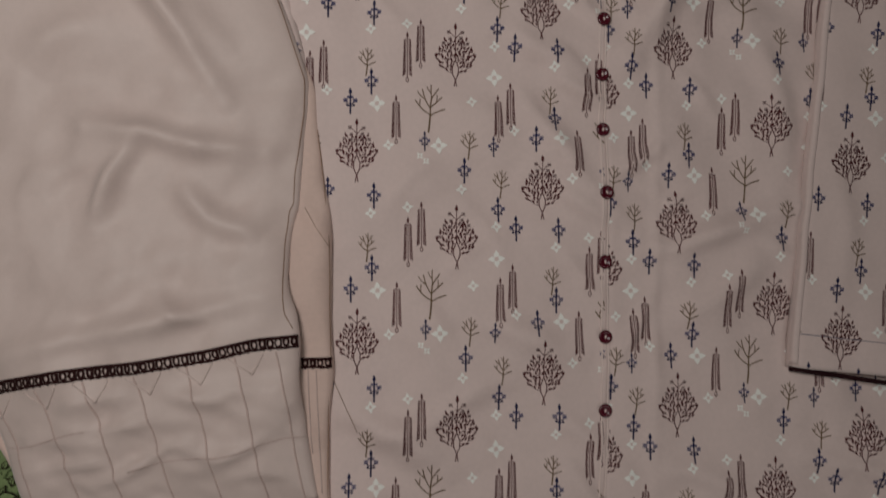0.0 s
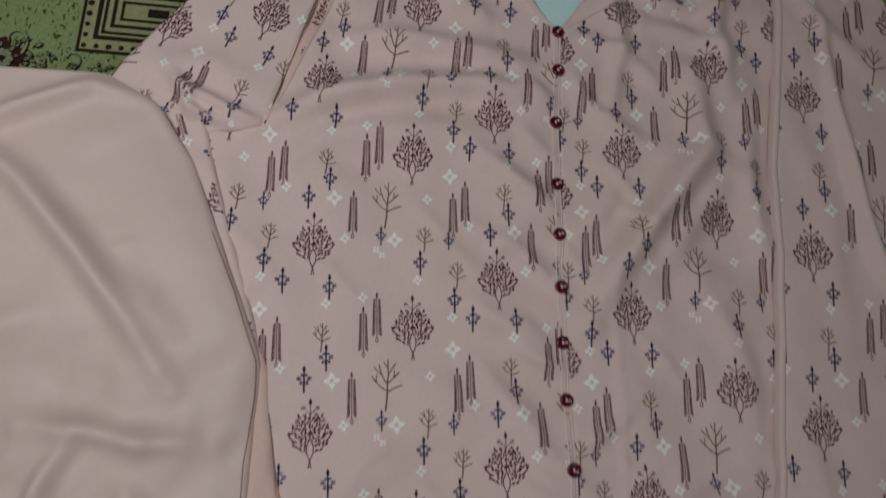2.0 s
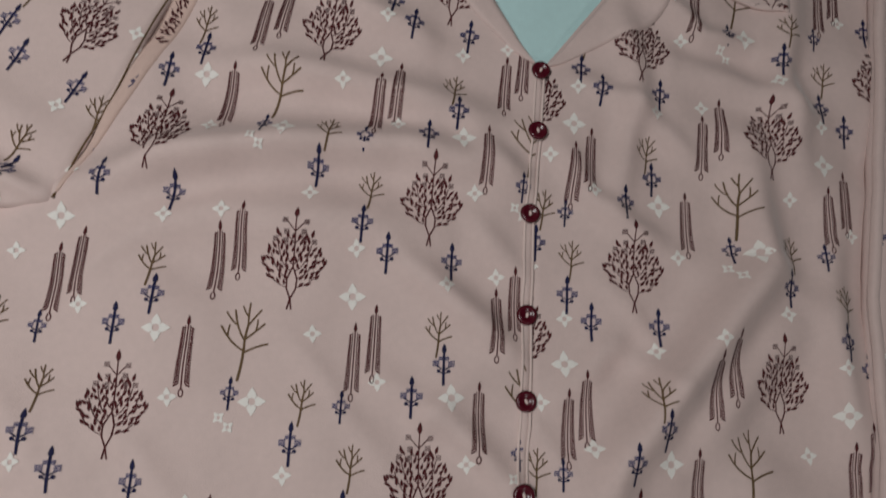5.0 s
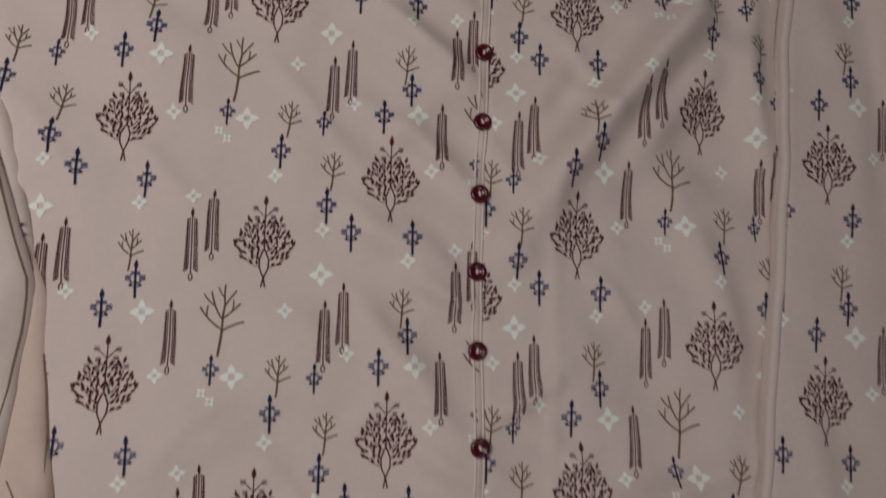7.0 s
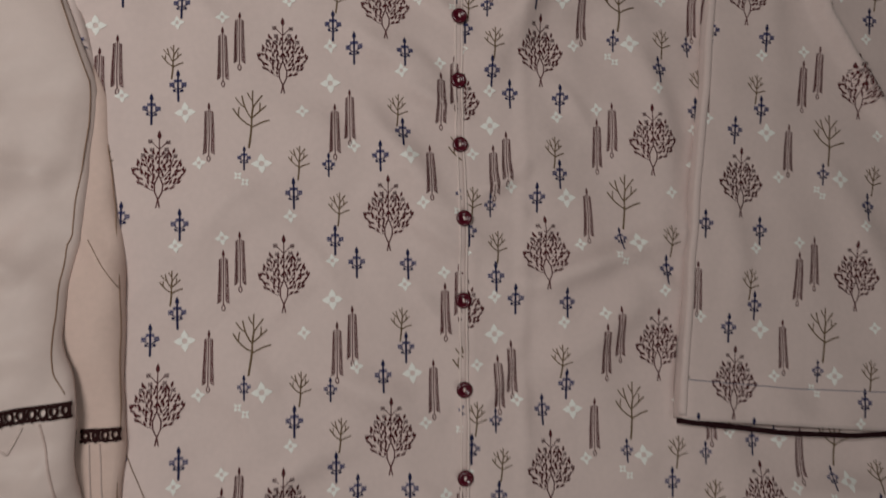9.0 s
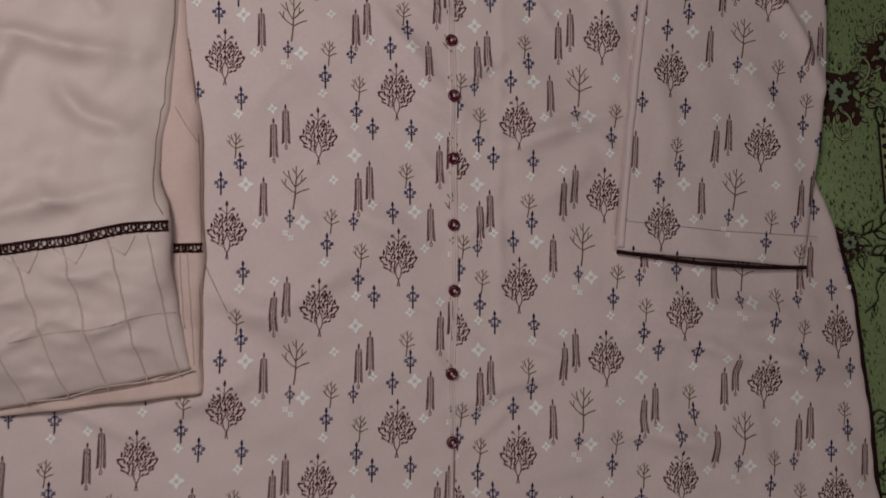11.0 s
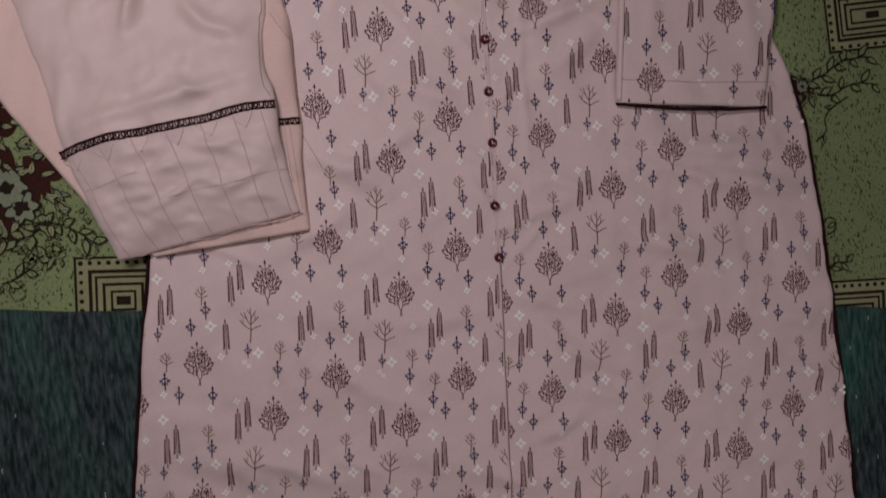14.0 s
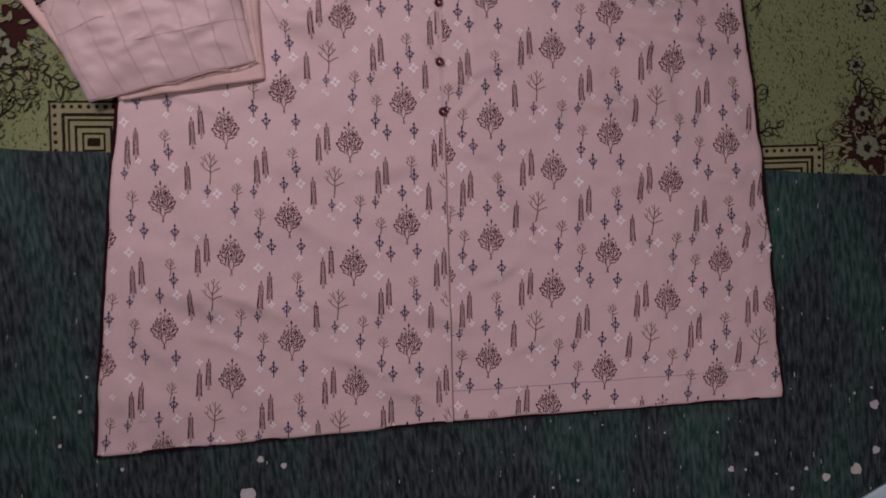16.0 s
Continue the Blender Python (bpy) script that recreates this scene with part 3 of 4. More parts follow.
for cx, cy, hw, hh, turn in ((-0.3205, 0.0335, 0.043, 0.041, -0.08), (0.4330, 0.2375, 0.050, 0.034, 0.03), (0.386, -0.066, 0.047, 0.040, -0.05),
                             (-0.2325, 0.610, 0.052, 0.034, -0.10), (0.400, 0.640, 0.055, 0.038, 0.05)):
    square_ornament(cx, cy, hw, hh, turn)
for n, (cx, cy, size, ground) in enumerate(((-0.410, 0.146, 0.058, True), (-0.360, 0.098, 0.028, False), (-0.418, 0.078, 0.034, False), (-0.385, 0.100, 0.026, False), (0.478, 0.000, 0.030, True),
                                   (0.350, 0.292, 0.034, True), (0.352, 0.172, 0.020, True), (0.395, 0.325, 0.030, True), (-0.300, 0.562, 0.020, False), (-0.335, 0.575, 0.026, True),
                                   (-0.265, 0.560, 0.014, False), (-0.422, 0.205, 0.046, True), (0.345, 0.615, 0.03, True), (0.335, 0.690, 0.03, True), (0.482, -0.036, 0.046, True))):
    scroll(cx, cy, size, 40 + n, ground)


def vine(pts, lobes, size, seed):
    """A thin outlined stem with outlined lobed leaves on both sides."""
    random.seed(seed)
    z = RUG_Z + 0.0014
    dark, fill = bmesh.new(), bmesh.new()
    line = smooth_line(pts)
    for p, q in zip(line, line[1:]):
        for f in stroke(p, q, 0.0011):
            lay(dark, f, z)
    for k in range(lobes):
        x, y = poly_at(line, np.array([(k + 0.6) / lobes]))[0]
        x1, y1 = poly_at(line, np.array([min(1, (k + 0.8) / lobes)]))[0]
        a = math.atan2(y1 - y, x1 - x + 1e-9) + (0.8 if k % 2 else -0.8) * random.uniform(0.7, 1.2)
        ln, w = size * random.uniform(0.8, 1.2), size * random.uniform(0.45, 0.6)
        up = 0.00004 * k
        lay(dark, leaf(x, y, a, ln, w), z + 0.0002 + up)
        lay(fill, leaf(x + 0.14 * ln * math.cos(a), y + 0.14 * ln * math.sin(a), a, ln * 0.72, w * 0.60), z + 0.0004 + up)
    base = part("vine_outline", dark, RUG_DARK, rug, "thin dark outlined vine", False)
    tagged(part("vine_leaves", fill, RUG, base, "olive leaves of the vine", False), kind="stuff")


def rosette(cx, cy, size, seed):
    """A small outlined flower."""
    random.seed(seed)
    z = RUG_Z + 0.0015
    dark, fill = bmesh.new(), bmesh.new()
    for bm, f, up in ((dark, 1.0, 0.0), (fill, 0.82, 0.0003)):
        lay(bm, [(cx + size * f * (0.84 + 0.16 * math.cos(7 * a)) * math.cos(a), cy + size * f * (0.84 + 0.16 * math.cos(7 * a)) * math.sin(a)) for a in [q * math.pi / 35 for q in range(70)]], z + up)
    heart = bmesh.new()
    blob(heart, cx, cy, size * 0.36, z + 0.0006, 20, 0.5)
    base = part("rosette_outline", dark, RUG_DARK, rug, "dark outlined flower", False)
    part("rosette_petals", fill, RUG_GREY, base, "grey-green petals", False)
    part("rosette_heart", heart, RUG_DARK, base, "dark heart of the flower", False)


vine([(0.350, 0.175), (0.375, 0.180), (0.395, 0.195), (0.425, 0.196)], 9, 0.016, 1)
vine([(0.352, 0.168), (0.380, 0.158), (0.405, 0.172), (0.430, 0.168)], 7, 0.015, 2)
vine([(0.400, 0.158), (0.388, 0.152), (0.378, 0.146), (0.372, 0.136), (0.376, 0.126), (0.362, 0.116)], 2, 0.010, 3)
vine([(0.355, 0.300), (0.385, 0.285), (0.405, 0.262), (0.420, 0.258)], 6, 0.018, 4)
vine([(0.360, 0.026), (0.366, 0.040), (0.376, 0.038), (0.376, 0.026), (0.366, 0.022)], 1, 0.010, 5)
vine([(0.362, -0.014), (0.372, -0.006), (0.386, -0.008)], 4, 0.013, 6)
vine([(0.432, -0.012), (0.424, -0.020), (0.434, -0.028), (0.452, -0.022), (0.462, -0.008), (0.456, 0.006)], 3, 0.014, 7)
vine([(0.474, 0.044), (0.482, 0.030), (0.490, 0.020), (0.500, 0.014)], 6, 0.017, 8)
vine([(-0.392, 0.110), (-0.372, 0.112), (-0.352, 0.100), (-0.340, 0.088)], 8, 0.016, 9)
vine([(-0.425, 0.060), (-0.405, 0.066), (-0.388, 0.082)], 5, 0.015, 10)
vine([(-0.372, 0.120), (-0.388, 0.104), (-0.404, 0.098), (-0.424, 0.102)], 8, 0.017, 14)
vine([(-0.365, 0.086), (-0.384, 0.078), (-0.398, 0.088)], 5, 0.014, 15)
rosette(0.474, 0.052, 0.011, 11)
rosette(0.489, 0.109, 0.013, 12)
rosette(-0.400, 0.128, 0.019, 13)
random.seed(5)

# ---------------------------------------------------------------- the dark green mat
mat_thing = tagged(new("dark_green_mat"), "dark green streaky woven mat with white paint flecks", "mat")
bm = bmesh.new()
edge_n = 90
front = []
for k in range(edge_n + 1):
    x = -1.2 + 2.4 * k / edge_n
    front.append((x, -0.0113 - 0.1113 * x + 0.0012 * math.sin(x * 23) + 0.0006 * math.sin(x * 71)))
ring_pts = front + [(1.2, -1.25), (-1.2, -1.25)]
up = [bm.verts.new((x, y, -0.0042)) for x, y in ring_pts]
dn = [bm.verts.new((x, y, -0.0085)) for x, y in ring_pts]
bm.faces.new(up[::-1])
bm.faces.new(dn)
for k in range(len(ring_pts)):
    n = (k + 1) % len(ring_pts)
    bm.faces.new((up[k], up[n], dn[n], dn[k]))
bmesh.ops.recalc_face_normals(bm, faces=bm.faces[:])
weave = part("weave", bm, MAT, mat_thing, "", False)
flecks = ((-0.1892, -0.3047, 33), (-0.1662, -0.3138, 30), (-0.2056, -0.3409, 80), (0.3095, -0.3701, 32), (0.3389, -0.3563, 22), (0.4503, -0.3857, 62), (0.474, -0.3666, 42),
          (0.4158, -0.3908, 45), (0.3939, -0.3788, 22), (0.4746, -0.3159, 50), (0.3258, -0.3725, 14), (0.3767, -0.3991, 22), (0.4527, -0.301, 14), (0.4723, -0.2967, 14),
          (0.1136, -0.3689, 14), (0.1411, -0.3639, 14), (0.0927, -0.3765, 13), (-0.3533, -0.2013, 14), (-0.364, -0.236, 18), (-0.3895, -0.2391, 15), (-0.3875, -0.2693, 18),
          (-0.361, -0.2198, 9), (-0.3289, -0.300, 18), (0.1719, -0.3066, 8), (0.239, -0.3223, 10), (0.2969, -0.3279, 11), (0.222, -0.315, 8), (0.36, -0.381, 10))
for x, y, r in flecks:
    bm = bmesh.new()
    r *= 0.0001
    blob(bm, x, y, r, -0.0036, 14, 0.22)
    ext = bmesh.ops.extrude_face_region(bm, geom=bm.faces[:])
    for v in [g for g in ext["geom"] if isinstance(g, bmesh.types.BMVert)]:
        v.co.z = -0.0043
    bmesh.ops.recalc_face_normals(bm, faces=bm.faces[:])
    part("paint_fleck", bm, SPECK, mat_thing, "", False)
rng = np.random.RandomState(9)
verts, faces = [], []
for _ in range(260):
    x, y, ln = rng.uniform(-0.6, 0.62), rng.uniform(-0.5, 0.02), rng.uniform(0.0006, 0.003)
    if y > -0.016 - 0.111 * x:
        continue
    k = len(verts)
    w = rng.uniform(0.0002, 0.0005)
    verts += [(x - w, y - ln, -0.0039), (x + w, y - ln, -0.0039), (x + w * 1.5, y + ln, -0.0039), (x - w * 0.5, y + ln, -0.0039)]
    faces.append((k, k + 1, k + 2, k + 3))
tagged(raw_part("lint", verts, faces, SPECK, mat_thing, "pale lint caught in the weave"), kind="stuff")

# the corner of a pale cloth on the mat
pale_z = lambda x, y: -0.0012 + ripples(x, y, 3, 0.0015, 0.05)
pale_cloth = tagged(new("pale_cloth"), "corner of a pale grey-green folded cloth on the mat", "cloth")
sheet("cloth_layer", [(0.445, -0.423), (0.48, -0.55)], [(0.492, -0.400), (0.62, -0.46)], pale_z, 0.003, PALE_BLUE, pale_cloth, 0.006)


teal_cloth = tagged(new("teal_cloth"), "dark teal folded cloth lying on the rug", "cloth")
sheet("cloth_layer", [(0.276, 0.722), (0.285, 0.980)], [(0.620, 0.740), (0.620, 0.990)], lambda x, y: -0.0035 + ripples(x, y, 8, 0.002, 0.07), 0.0042, TEAL, teal_cloth, 0.008, (0.002, 0.002))


# ---------------------------------------------------------------- the tunic
def placket_x(y):
    """The line of the buttons."""
    return np.interp(y, [-0.30, -0.285, 0.0356, 0.085, 0.1446, 0.1926, 0.2416, 0.2872, 0.3668, 0.4034, 0.4399, 0.4762, 0.5219, 0.5921, 0.60],
                     [0.012, 0.012, 0.0298, 0.0304, 0.0348, 0.0357, 0.0371, 0.0385, 0.0388, 0.0401, 0.0425, 0.0441, 0.0467, 0.0534, 0.0538])


BODY_FOLDS = (
    (((0.150, 0.560), (0.152, 0.500), (0.116, 0.458), (0.078, 0.413), (0.058, 0.380)), 0.011, 0.0075),
    (((0.170, 0.480), (0.140, 0.450), (0.105, 0.410)), 0.010, 0.0030),
    (((-0.165, 0.518), (-0.111, 0.541), (-0.062, 0.549), (-0.012, 0.551), (0.035, 0.541)), 0.010, 0.0065),
    (((-0.150, 0.505), (-0.090, 0.517), (-0.020, 0.513), (0.020, 0.500)), 0.012, 0.0035),
    (((-0.110, 0.590), (-0.050, 0.585), (0.010, 0.572), (0.045, 0.560)), 0.009, 0.0040),
    (((-0.023, 0.507), (0.010, 0.484), (0.034, 0.461)), 0.008, 0.0035),
    (((-0.020, 0.450), (0.015, 0.428), (0.036, 0.410)), 0.007, 0.0022),
    (((-0.030, 0.400), (0.010, 0.375), (0.034, 0.355)), 0.008, 0.0022),
    (((-0.025, 0.362), (0.005, 0.325), (0.030, 0.290)), 0.008, 0.0026),
    (((0.170, 0.278), (0.120, 0.262), (0.083, 0.250), (0.060, 0.252)), 0.008, 0.0034),
    (((0.150, 0.245), (0.110, 0.215), (0.070, 0.195)), 0.010, 0.0022),
    (((-0.060, 0.208), (-0.020, 0.196), (0.020, 0.180)), 0.009, 0.0024),
    (((-0.140, 0.156), (-0.110, 0.132), (-0.070, 0.110)), 0.010, 0.0024),
    (((0.035, 0.060), (0.070, 0.074), (0.110, 0.084)), 0.007, 0.0022),
    (((0.230, 0.100), (0.280, 0.084), (0.345, 0.066)), 0.010, 0.0036),
    (((0.190, 0.125), (0.250, 0.118), (0.310, 0.120)), 0.010, 0.0026),
    (((-0.160, -0.040), (-0.130, -0.058), (-0.095, -0.076)), 0.009, 0.0026),
    (((0.120, 0.042), (0.180, 0.034), (0.250, 0.022)), 0.009, 0.0026),
    (((0.060, -0.020), (0.080, -0.050), (0.110, -0.075)), 0.008, 0.0022),
    (((-0.110, 0.000), (-0.040, -0.020), (0.010, -0.012)), 0.010, 0.0022),
    (((0.300, -0.100), (0.335, -0.112), (0.362, -0.120)), 0.007, 0.0020),
    (((0.160, -0.030), (0.220, -0.050), (0.280, -0.050)), 0.010, 0.0020),
    (((-0.280, -0.120), (-0.230, -0.135), (-0.190, -0.160)), 0.012, 0.0020),
    (((0.20, -0.175), (0.27, -0.185), (0.33, -0.20)), 0.012, 0.0018),
    (((0.0785, 0.43), (0.0748, 0.316), (0.0705, 0.219), (0.064, 0.05)), 0.0036, 0.0006),
    (((0.094, 0.635), (0.100, 0.585), (0.085, 0.520)), 0.007, 0.0026),
    (((0.185, 0.655), (0.172, 0.600), (0.176, 0.545)), 0.009, 0.0040),
    (((0.120, 0.600), (0.150, 0.590), (0.190, 0.570)), 0.008, 0.0028),
    (((0.070, 0.590), (0.100, 0.575), (0.130, 0.545)), 0.006, 0.0022),
    (((0.110, 0.640), (0.135, 0.615), (0.165, 0.610)), 0.006, 0.0030),
    (((0.190, 0.520), (0.180, 0.470), (0.186, 0.410)), 0.008, 0.0030),
    (((0.060, 0.560), (0.075, 0.530), (0.110, 0.505)), 0.006, 0.0022),
    (((-0.070, 0.640), (-0.030, 0.620), (0.010, 0.600)), 0.008, 0.0028),
    (((0.140, 0.400), (0.160, 0.350), (0.165, 0.300)), 0.010, 0.0024),
)

drag = random.Random(12)
BODY_FOLDS += tuple((((0.036 + 0.03 * y - dx, y + dy), (0.036 + 0.03 * y - 0.5 * dx, y + 0.42 * dy), (0.034 + 0.03 * y, y)), w, h)
                    for y, dx, dy, w, h in [(0.03 + 0.046 * k + drag.uniform(-0.01, 0.01), drag.uniform(0.025, 0.05) * (1 if k % 3 else -1), drag.uniform(0.02, 0.045), drag.uniform(0.004, 0.0065), drag.uniform(0.0010, 0.0020)) for k in range(12)])
BODY_FOLDS += tuple((((x, y), (x + ln * 0.5, y - ln * 0.15 * s), (x + ln, y - ln * 0.45 * s)), w, h)
                    for x, y, ln, s, w, h in [(drag.uniform(-0.27, 0.30), drag.uniform(-0.25, 0.15), drag.uniform(0.04, 0.09), drag.choice((-1, 1, 1)), drag.uniform(0.005, 0.010), drag.uniform(0.0011, 0.0021)) for _ in range(22)])

BODY_FOLDS += tuple((((x, y), (x + 0.5 * ln * math.cos(a), y + 0.5 * ln * math.sin(a) + 0.004), (x + ln * math.cos(a), y + ln * math.sin(a))), w, h)
                    for x, y, ln, a, w, h in [(drag.uniform(-0.20, 0.16), drag.uniform(0.12, 0.52), drag.uniform(0.03, 0.07), drag.choice((-0.75, -0.6, -0.9, 0.7)), drag.uniform(0.0038, 0.0055), drag.uniform(0.0006, 0.0011)) for _ in range(26)])


def body_z(x, y):
    x, y = np.asarray(x, float), np.asarray(y, float)
    z = ripples(x, y, 21, 0.0042, 0.075) + ripples(x, y, 22, 0.0015, 0.032)
    for pts, w, h in BODY_FOLDS:
        z = z + fold(x, y, pts, w, 2.3 * h)
    return z - 0.0015


kameez = tagged(new("tunic"), "pale pink printed tunic with maroon buttons spread out flat", "tunic")
LEFT_SIDE = [(-0.3528, -0.2826), (-0.3360, -0.180), (-0.314, -0.050), (-0.2928, 0.065), (-0.268, 0.200), (-0.235, 0.360), (-0.226, 0.460), (-0.206, 0.510), (-0.178, 0.538), (-0.140, 0.592), (-0.121, 0.6456), (-0.111, 0.6886), (-0.106, 0.722)]
LEFT_MID = [(0.0130, -0.2845)] + [(float(placket_x(y)) + 0.0018, y) for y in np.linspace(-0.25, 0.585, 16)] + [(0.0530, 0.594), (0.0380, 0.619), (0.0240, 0.645), (0.0012, 0.6905), (-0.0036, 0.727), (-0.009, 0.745)]
RIGHT_MID = [(0.0060, -0.2830)] + [(float(placket_x(y)) - 0.0050, y) for y in np.linspace(-0.25, 0.585, 16)] + [(0.0545, 0.594), (0.0880, 0.636), (0.1190, 0.674), (0.1447, 0.715), (0.163, 0.737)]
RIGHT_SIDE = [(0.3705, -0.2948), (0.3665, -0.170), (0.362, -0.050), (0.3577, 0.030), (0.3485, 0.136), (0.337, 0.181), (0.3228, 0.222), (0.290, 0.300), (0.262, 0.420), (0.245, 0.520), (0.242, 0.650), (0.242, 0.716)]
right_z = lambda x, y: body_z(x, y) - 0.0009 * (np.asarray(x) < placket_x(y) + 0.0028)
left_front, left_outline = sheet("left_front", LEFT_SIDE, LEFT_MID, body_z, 0.0034, CLOTH, kameez, 0.003, (0.004, 0), "front panel printed with trees and sprigs")
right_front, right_outline = sheet("right_front", RIGHT_MID, RIGHT_SIDE, right_z, 0.0030, CLOTH, kameez, 0.003, (0, 0.004), "front panel printed with trees and sprigs")
back_z = lambda x, y: -0.0038 + ripples(x, y, 5, 0.0014, 0.07)
sheet("back_lining", [(-0.03, 0.560), (-0.04, 0.745)], [(0.15, 0.560), (0.17, 0.745)], back_z, 0.0022, PALE_BLUE, kameez, 0.006, (0, 0), "pale blue inside of the back seen in the neck")

sheet("back_neck_band", [(-0.012, 0.733), (0.040, 0.737), (0.098, 0.7305), (0.150, 0.7165)], [(-0.012, 0.752), (0.045, 0.756), (0.105, 0.750), (0.168, 0.738)], lambda x, y: back_z(x, y) + 0.0016, 0.0022, CLOTH, kameez, 0.004, (0.001, 0.002), "pink edge of the back neck")

# sleeves
SLEEVE_FOLDS = (
    (((0.2520, 0.600), (0.2530, 0.525), (0.2580, 0.455), (0.2650, 0.408), (0.307, 0.338), (0.328, 0.290)), 0.0048, 0.0098),
    (((0.215, 0.540), (0.235, 0.450), (0.232, 0.350)), 0.010, 0.0026),
    (((0.190, 0.320), (0.200, 0.260), (0.190, 0.200)), 0.008, 0.0020),
    (((0.250, 0.330), (0.290, 0.260), (0.300, 0.190)), 0.010, 0.0030),
    (((0.235, 0.640), (0.250, 0.600), (0.285, 0.560)), 0.008, 0.0040),
    (((0.215, 0.185), (0.240, 0.162), (0.290, 0.170)), 0.009, 0.0024),
)


def sleeve_z(x, y):
    x, y = np.asarray(x, float), np.asarray(y, float)
    z = 0.0062 + 0.35 * np.minimum(body_z(x, y), 0.004) + ripples(x, y, 31, 0.0014, 0.06)
    for pts, w, h in SLEEVE_FOLDS:
        z = z + fold(x, y, pts, w, h)
    return z


right_sleeve, sleeve_outline = sheet(
    "right_sleeve", [(0.1570, 0.1704), (0.1690, 0.2640), (0.1846, 0.3660), (0.1920, 0.420), (0.1980, 0.487), (0.2130, 0.560), (0.228, 0.650), (0.238, 0.717)],
    [(0.3050, 0.1540), (0.321, 0.2317), (0.335, 0.3057), (0.338, 0.420), (0.333, 0.520), (0.3165, 0.605), (0.3020, 0.636), (0.2850, 0.675), (0.2740, 0.716)],
    sleeve_z, 0.0048, CLOTH, kameez, 0.003, (0.005, 0.005), "sleeve laid down over the front")

ribbon("sleeve_edge_fold", [(0.1595, 0.1730), (0.1712, 0.2640), (0.1868, 0.3660), (0.1942, 0.420), (0.2002, 0.487), (0.2150, 0.560), (0.230, 0.650), (0.2395, 0.715)], 0.0050, 0.0020, sleeve_z, CLOTH, kameez, "rolled pale edge of the sleeve", -0.0002)

LSLEEVE_FOLDS = (
    (((-0.214, 0.548), (-0.196, 0.541), (-0.178, 0.530), (-0.158, 0.521)), 0.0045, 0.0095),
    (((-0.210, 0.534), (-0.192, 0.526), (-0.172, 0.519)), 0.0040, 0.0070),
    (((-0.220, 0.562), (-0.207, 0.545), (-0.200, 0.520)), 0.0050, 0.0080),
    (((-0.240, 0.570), (-0.190, 0.565), (-0.158, 0.545)), 0.010, 0.0040),
    (((-0.110, 0.690), (-0.150, 0.640), (-0.180, 0.600)), 0.012, 0.0030),
)


def left_sleeve_z(x, y):
    x, y = np.asarray(x, float), np.asarray(y, float)
    z = 0.0028 + ripples(x, y, 41, 0.0016, 0.06)
    for pts, w, h in LSLEEVE_FOLDS:
        z = z + fold(x, y, pts, w, h)
    return z


left_sleeve, lsleeve_outline = sheet(
    "left_sleeve", [(-0.112, 0.7150), (-0.1350, 0.7050), (-0.1560, 0.6794), (-0.1887, 0.6384), (-0.231, 0.5957), (-0.2624, 0.5555), (-0.310, 0.500), (-0.350, 0.440)],
    [(-0.0975, 0.720), (-0.1005, 0.6866), (-0.1100, 0.6436), (-0.1335, 0.580), (-0.1530, 0.5245), (-0.1560, 0.5185), (-0.1680, 0.5165), (-0.1900, 0.5170), (-0.215, 0.505), (-0.26, 0.45)],
    left_sleeve_z, 0.0036, CLOTH, kameez, 0.003, (0.004, 0.0012), "sleeve that runs under the folded trousers")

allowance, allowance_outline = sheet("seam_allowance", [(-0.1545, 0.5225), (-0.1325, 0.582), (-0.1090, 0.6436), (-0.0995, 0.6866), (-0.0965, 0.722)], [(-0.1520, 0.5245), (-0.1240, 0.583), (-0.0975, 0.640), (-0.0850, 0.686), (-0.0790, 0.722)],
      lambda x, y: body_z(x, y) + 0.0009, 0.0012, PEACH, kameez, 0.003, (0, 0.001), "peach inner seam turned outwards")

# the turned strip along the side seam
strip_z = lambda x, y: 0.0046 + ripples(x, y, 51, 0.0016, 0.03)
side_strip, strip_outline = sheet("side_seam_strip", [(-0.2000, 0.375), (-0.205, 0.430), (-0.2120, 0.480), (-0.2150, 0.528)], [(-0.1535, 0.362), (-0.1680, 0.420), (-0.1850, 0.480), (-0.1960, 0.532)],
                                  strip_z, 0.004, CLOTH, kameez, 0.003, (0.003, 0.004), "turned strip of cloth along the side seam")

# the narrow turned-back collar
for line_in, line_out in (([(0.0560, 0.5945), (0.0890, 0.6355), (0.1200, 0.6735), (0.1455, 0.7145), (0.164, 0.737)], [(0.0640, 0.5970), (0.0900, 0.6110), (0.1150, 0.6204), (0.1250, 0.655), (0.172, 0.734)]),
                          ([(-0.0095, 0.744), (0.0008, 0.6905), (0.0236, 0.645), (0.0376, 0.619), (0.0520, 0.5955)], [(-0.030, 0.742), (-0.021, 0.686), (0.0100, 0.634), (0.0455, 0.599)])):
    sheet("collar", line_in, line_out, lambda x, y: body_z(x, y) + 0.0014, 0.0016, CLOTH, kameez, 0.003, (0.001, 0.002), "narrow turned-back neck facing")

flap, flap_outline = sheet("neck_flap", [(0.1240, 0.6500), (0.1300, 0.690), (0.140, 0.735)], [(0.1770, 0.6269), (0.1830, 0.655), (0.195, 0.735)], lambda x, y: body_z(x, y) + 0.0022, 0.0020, CLOTH, kameez, 0.003, (0.001, 0.002), "loose corner of the neck facing")

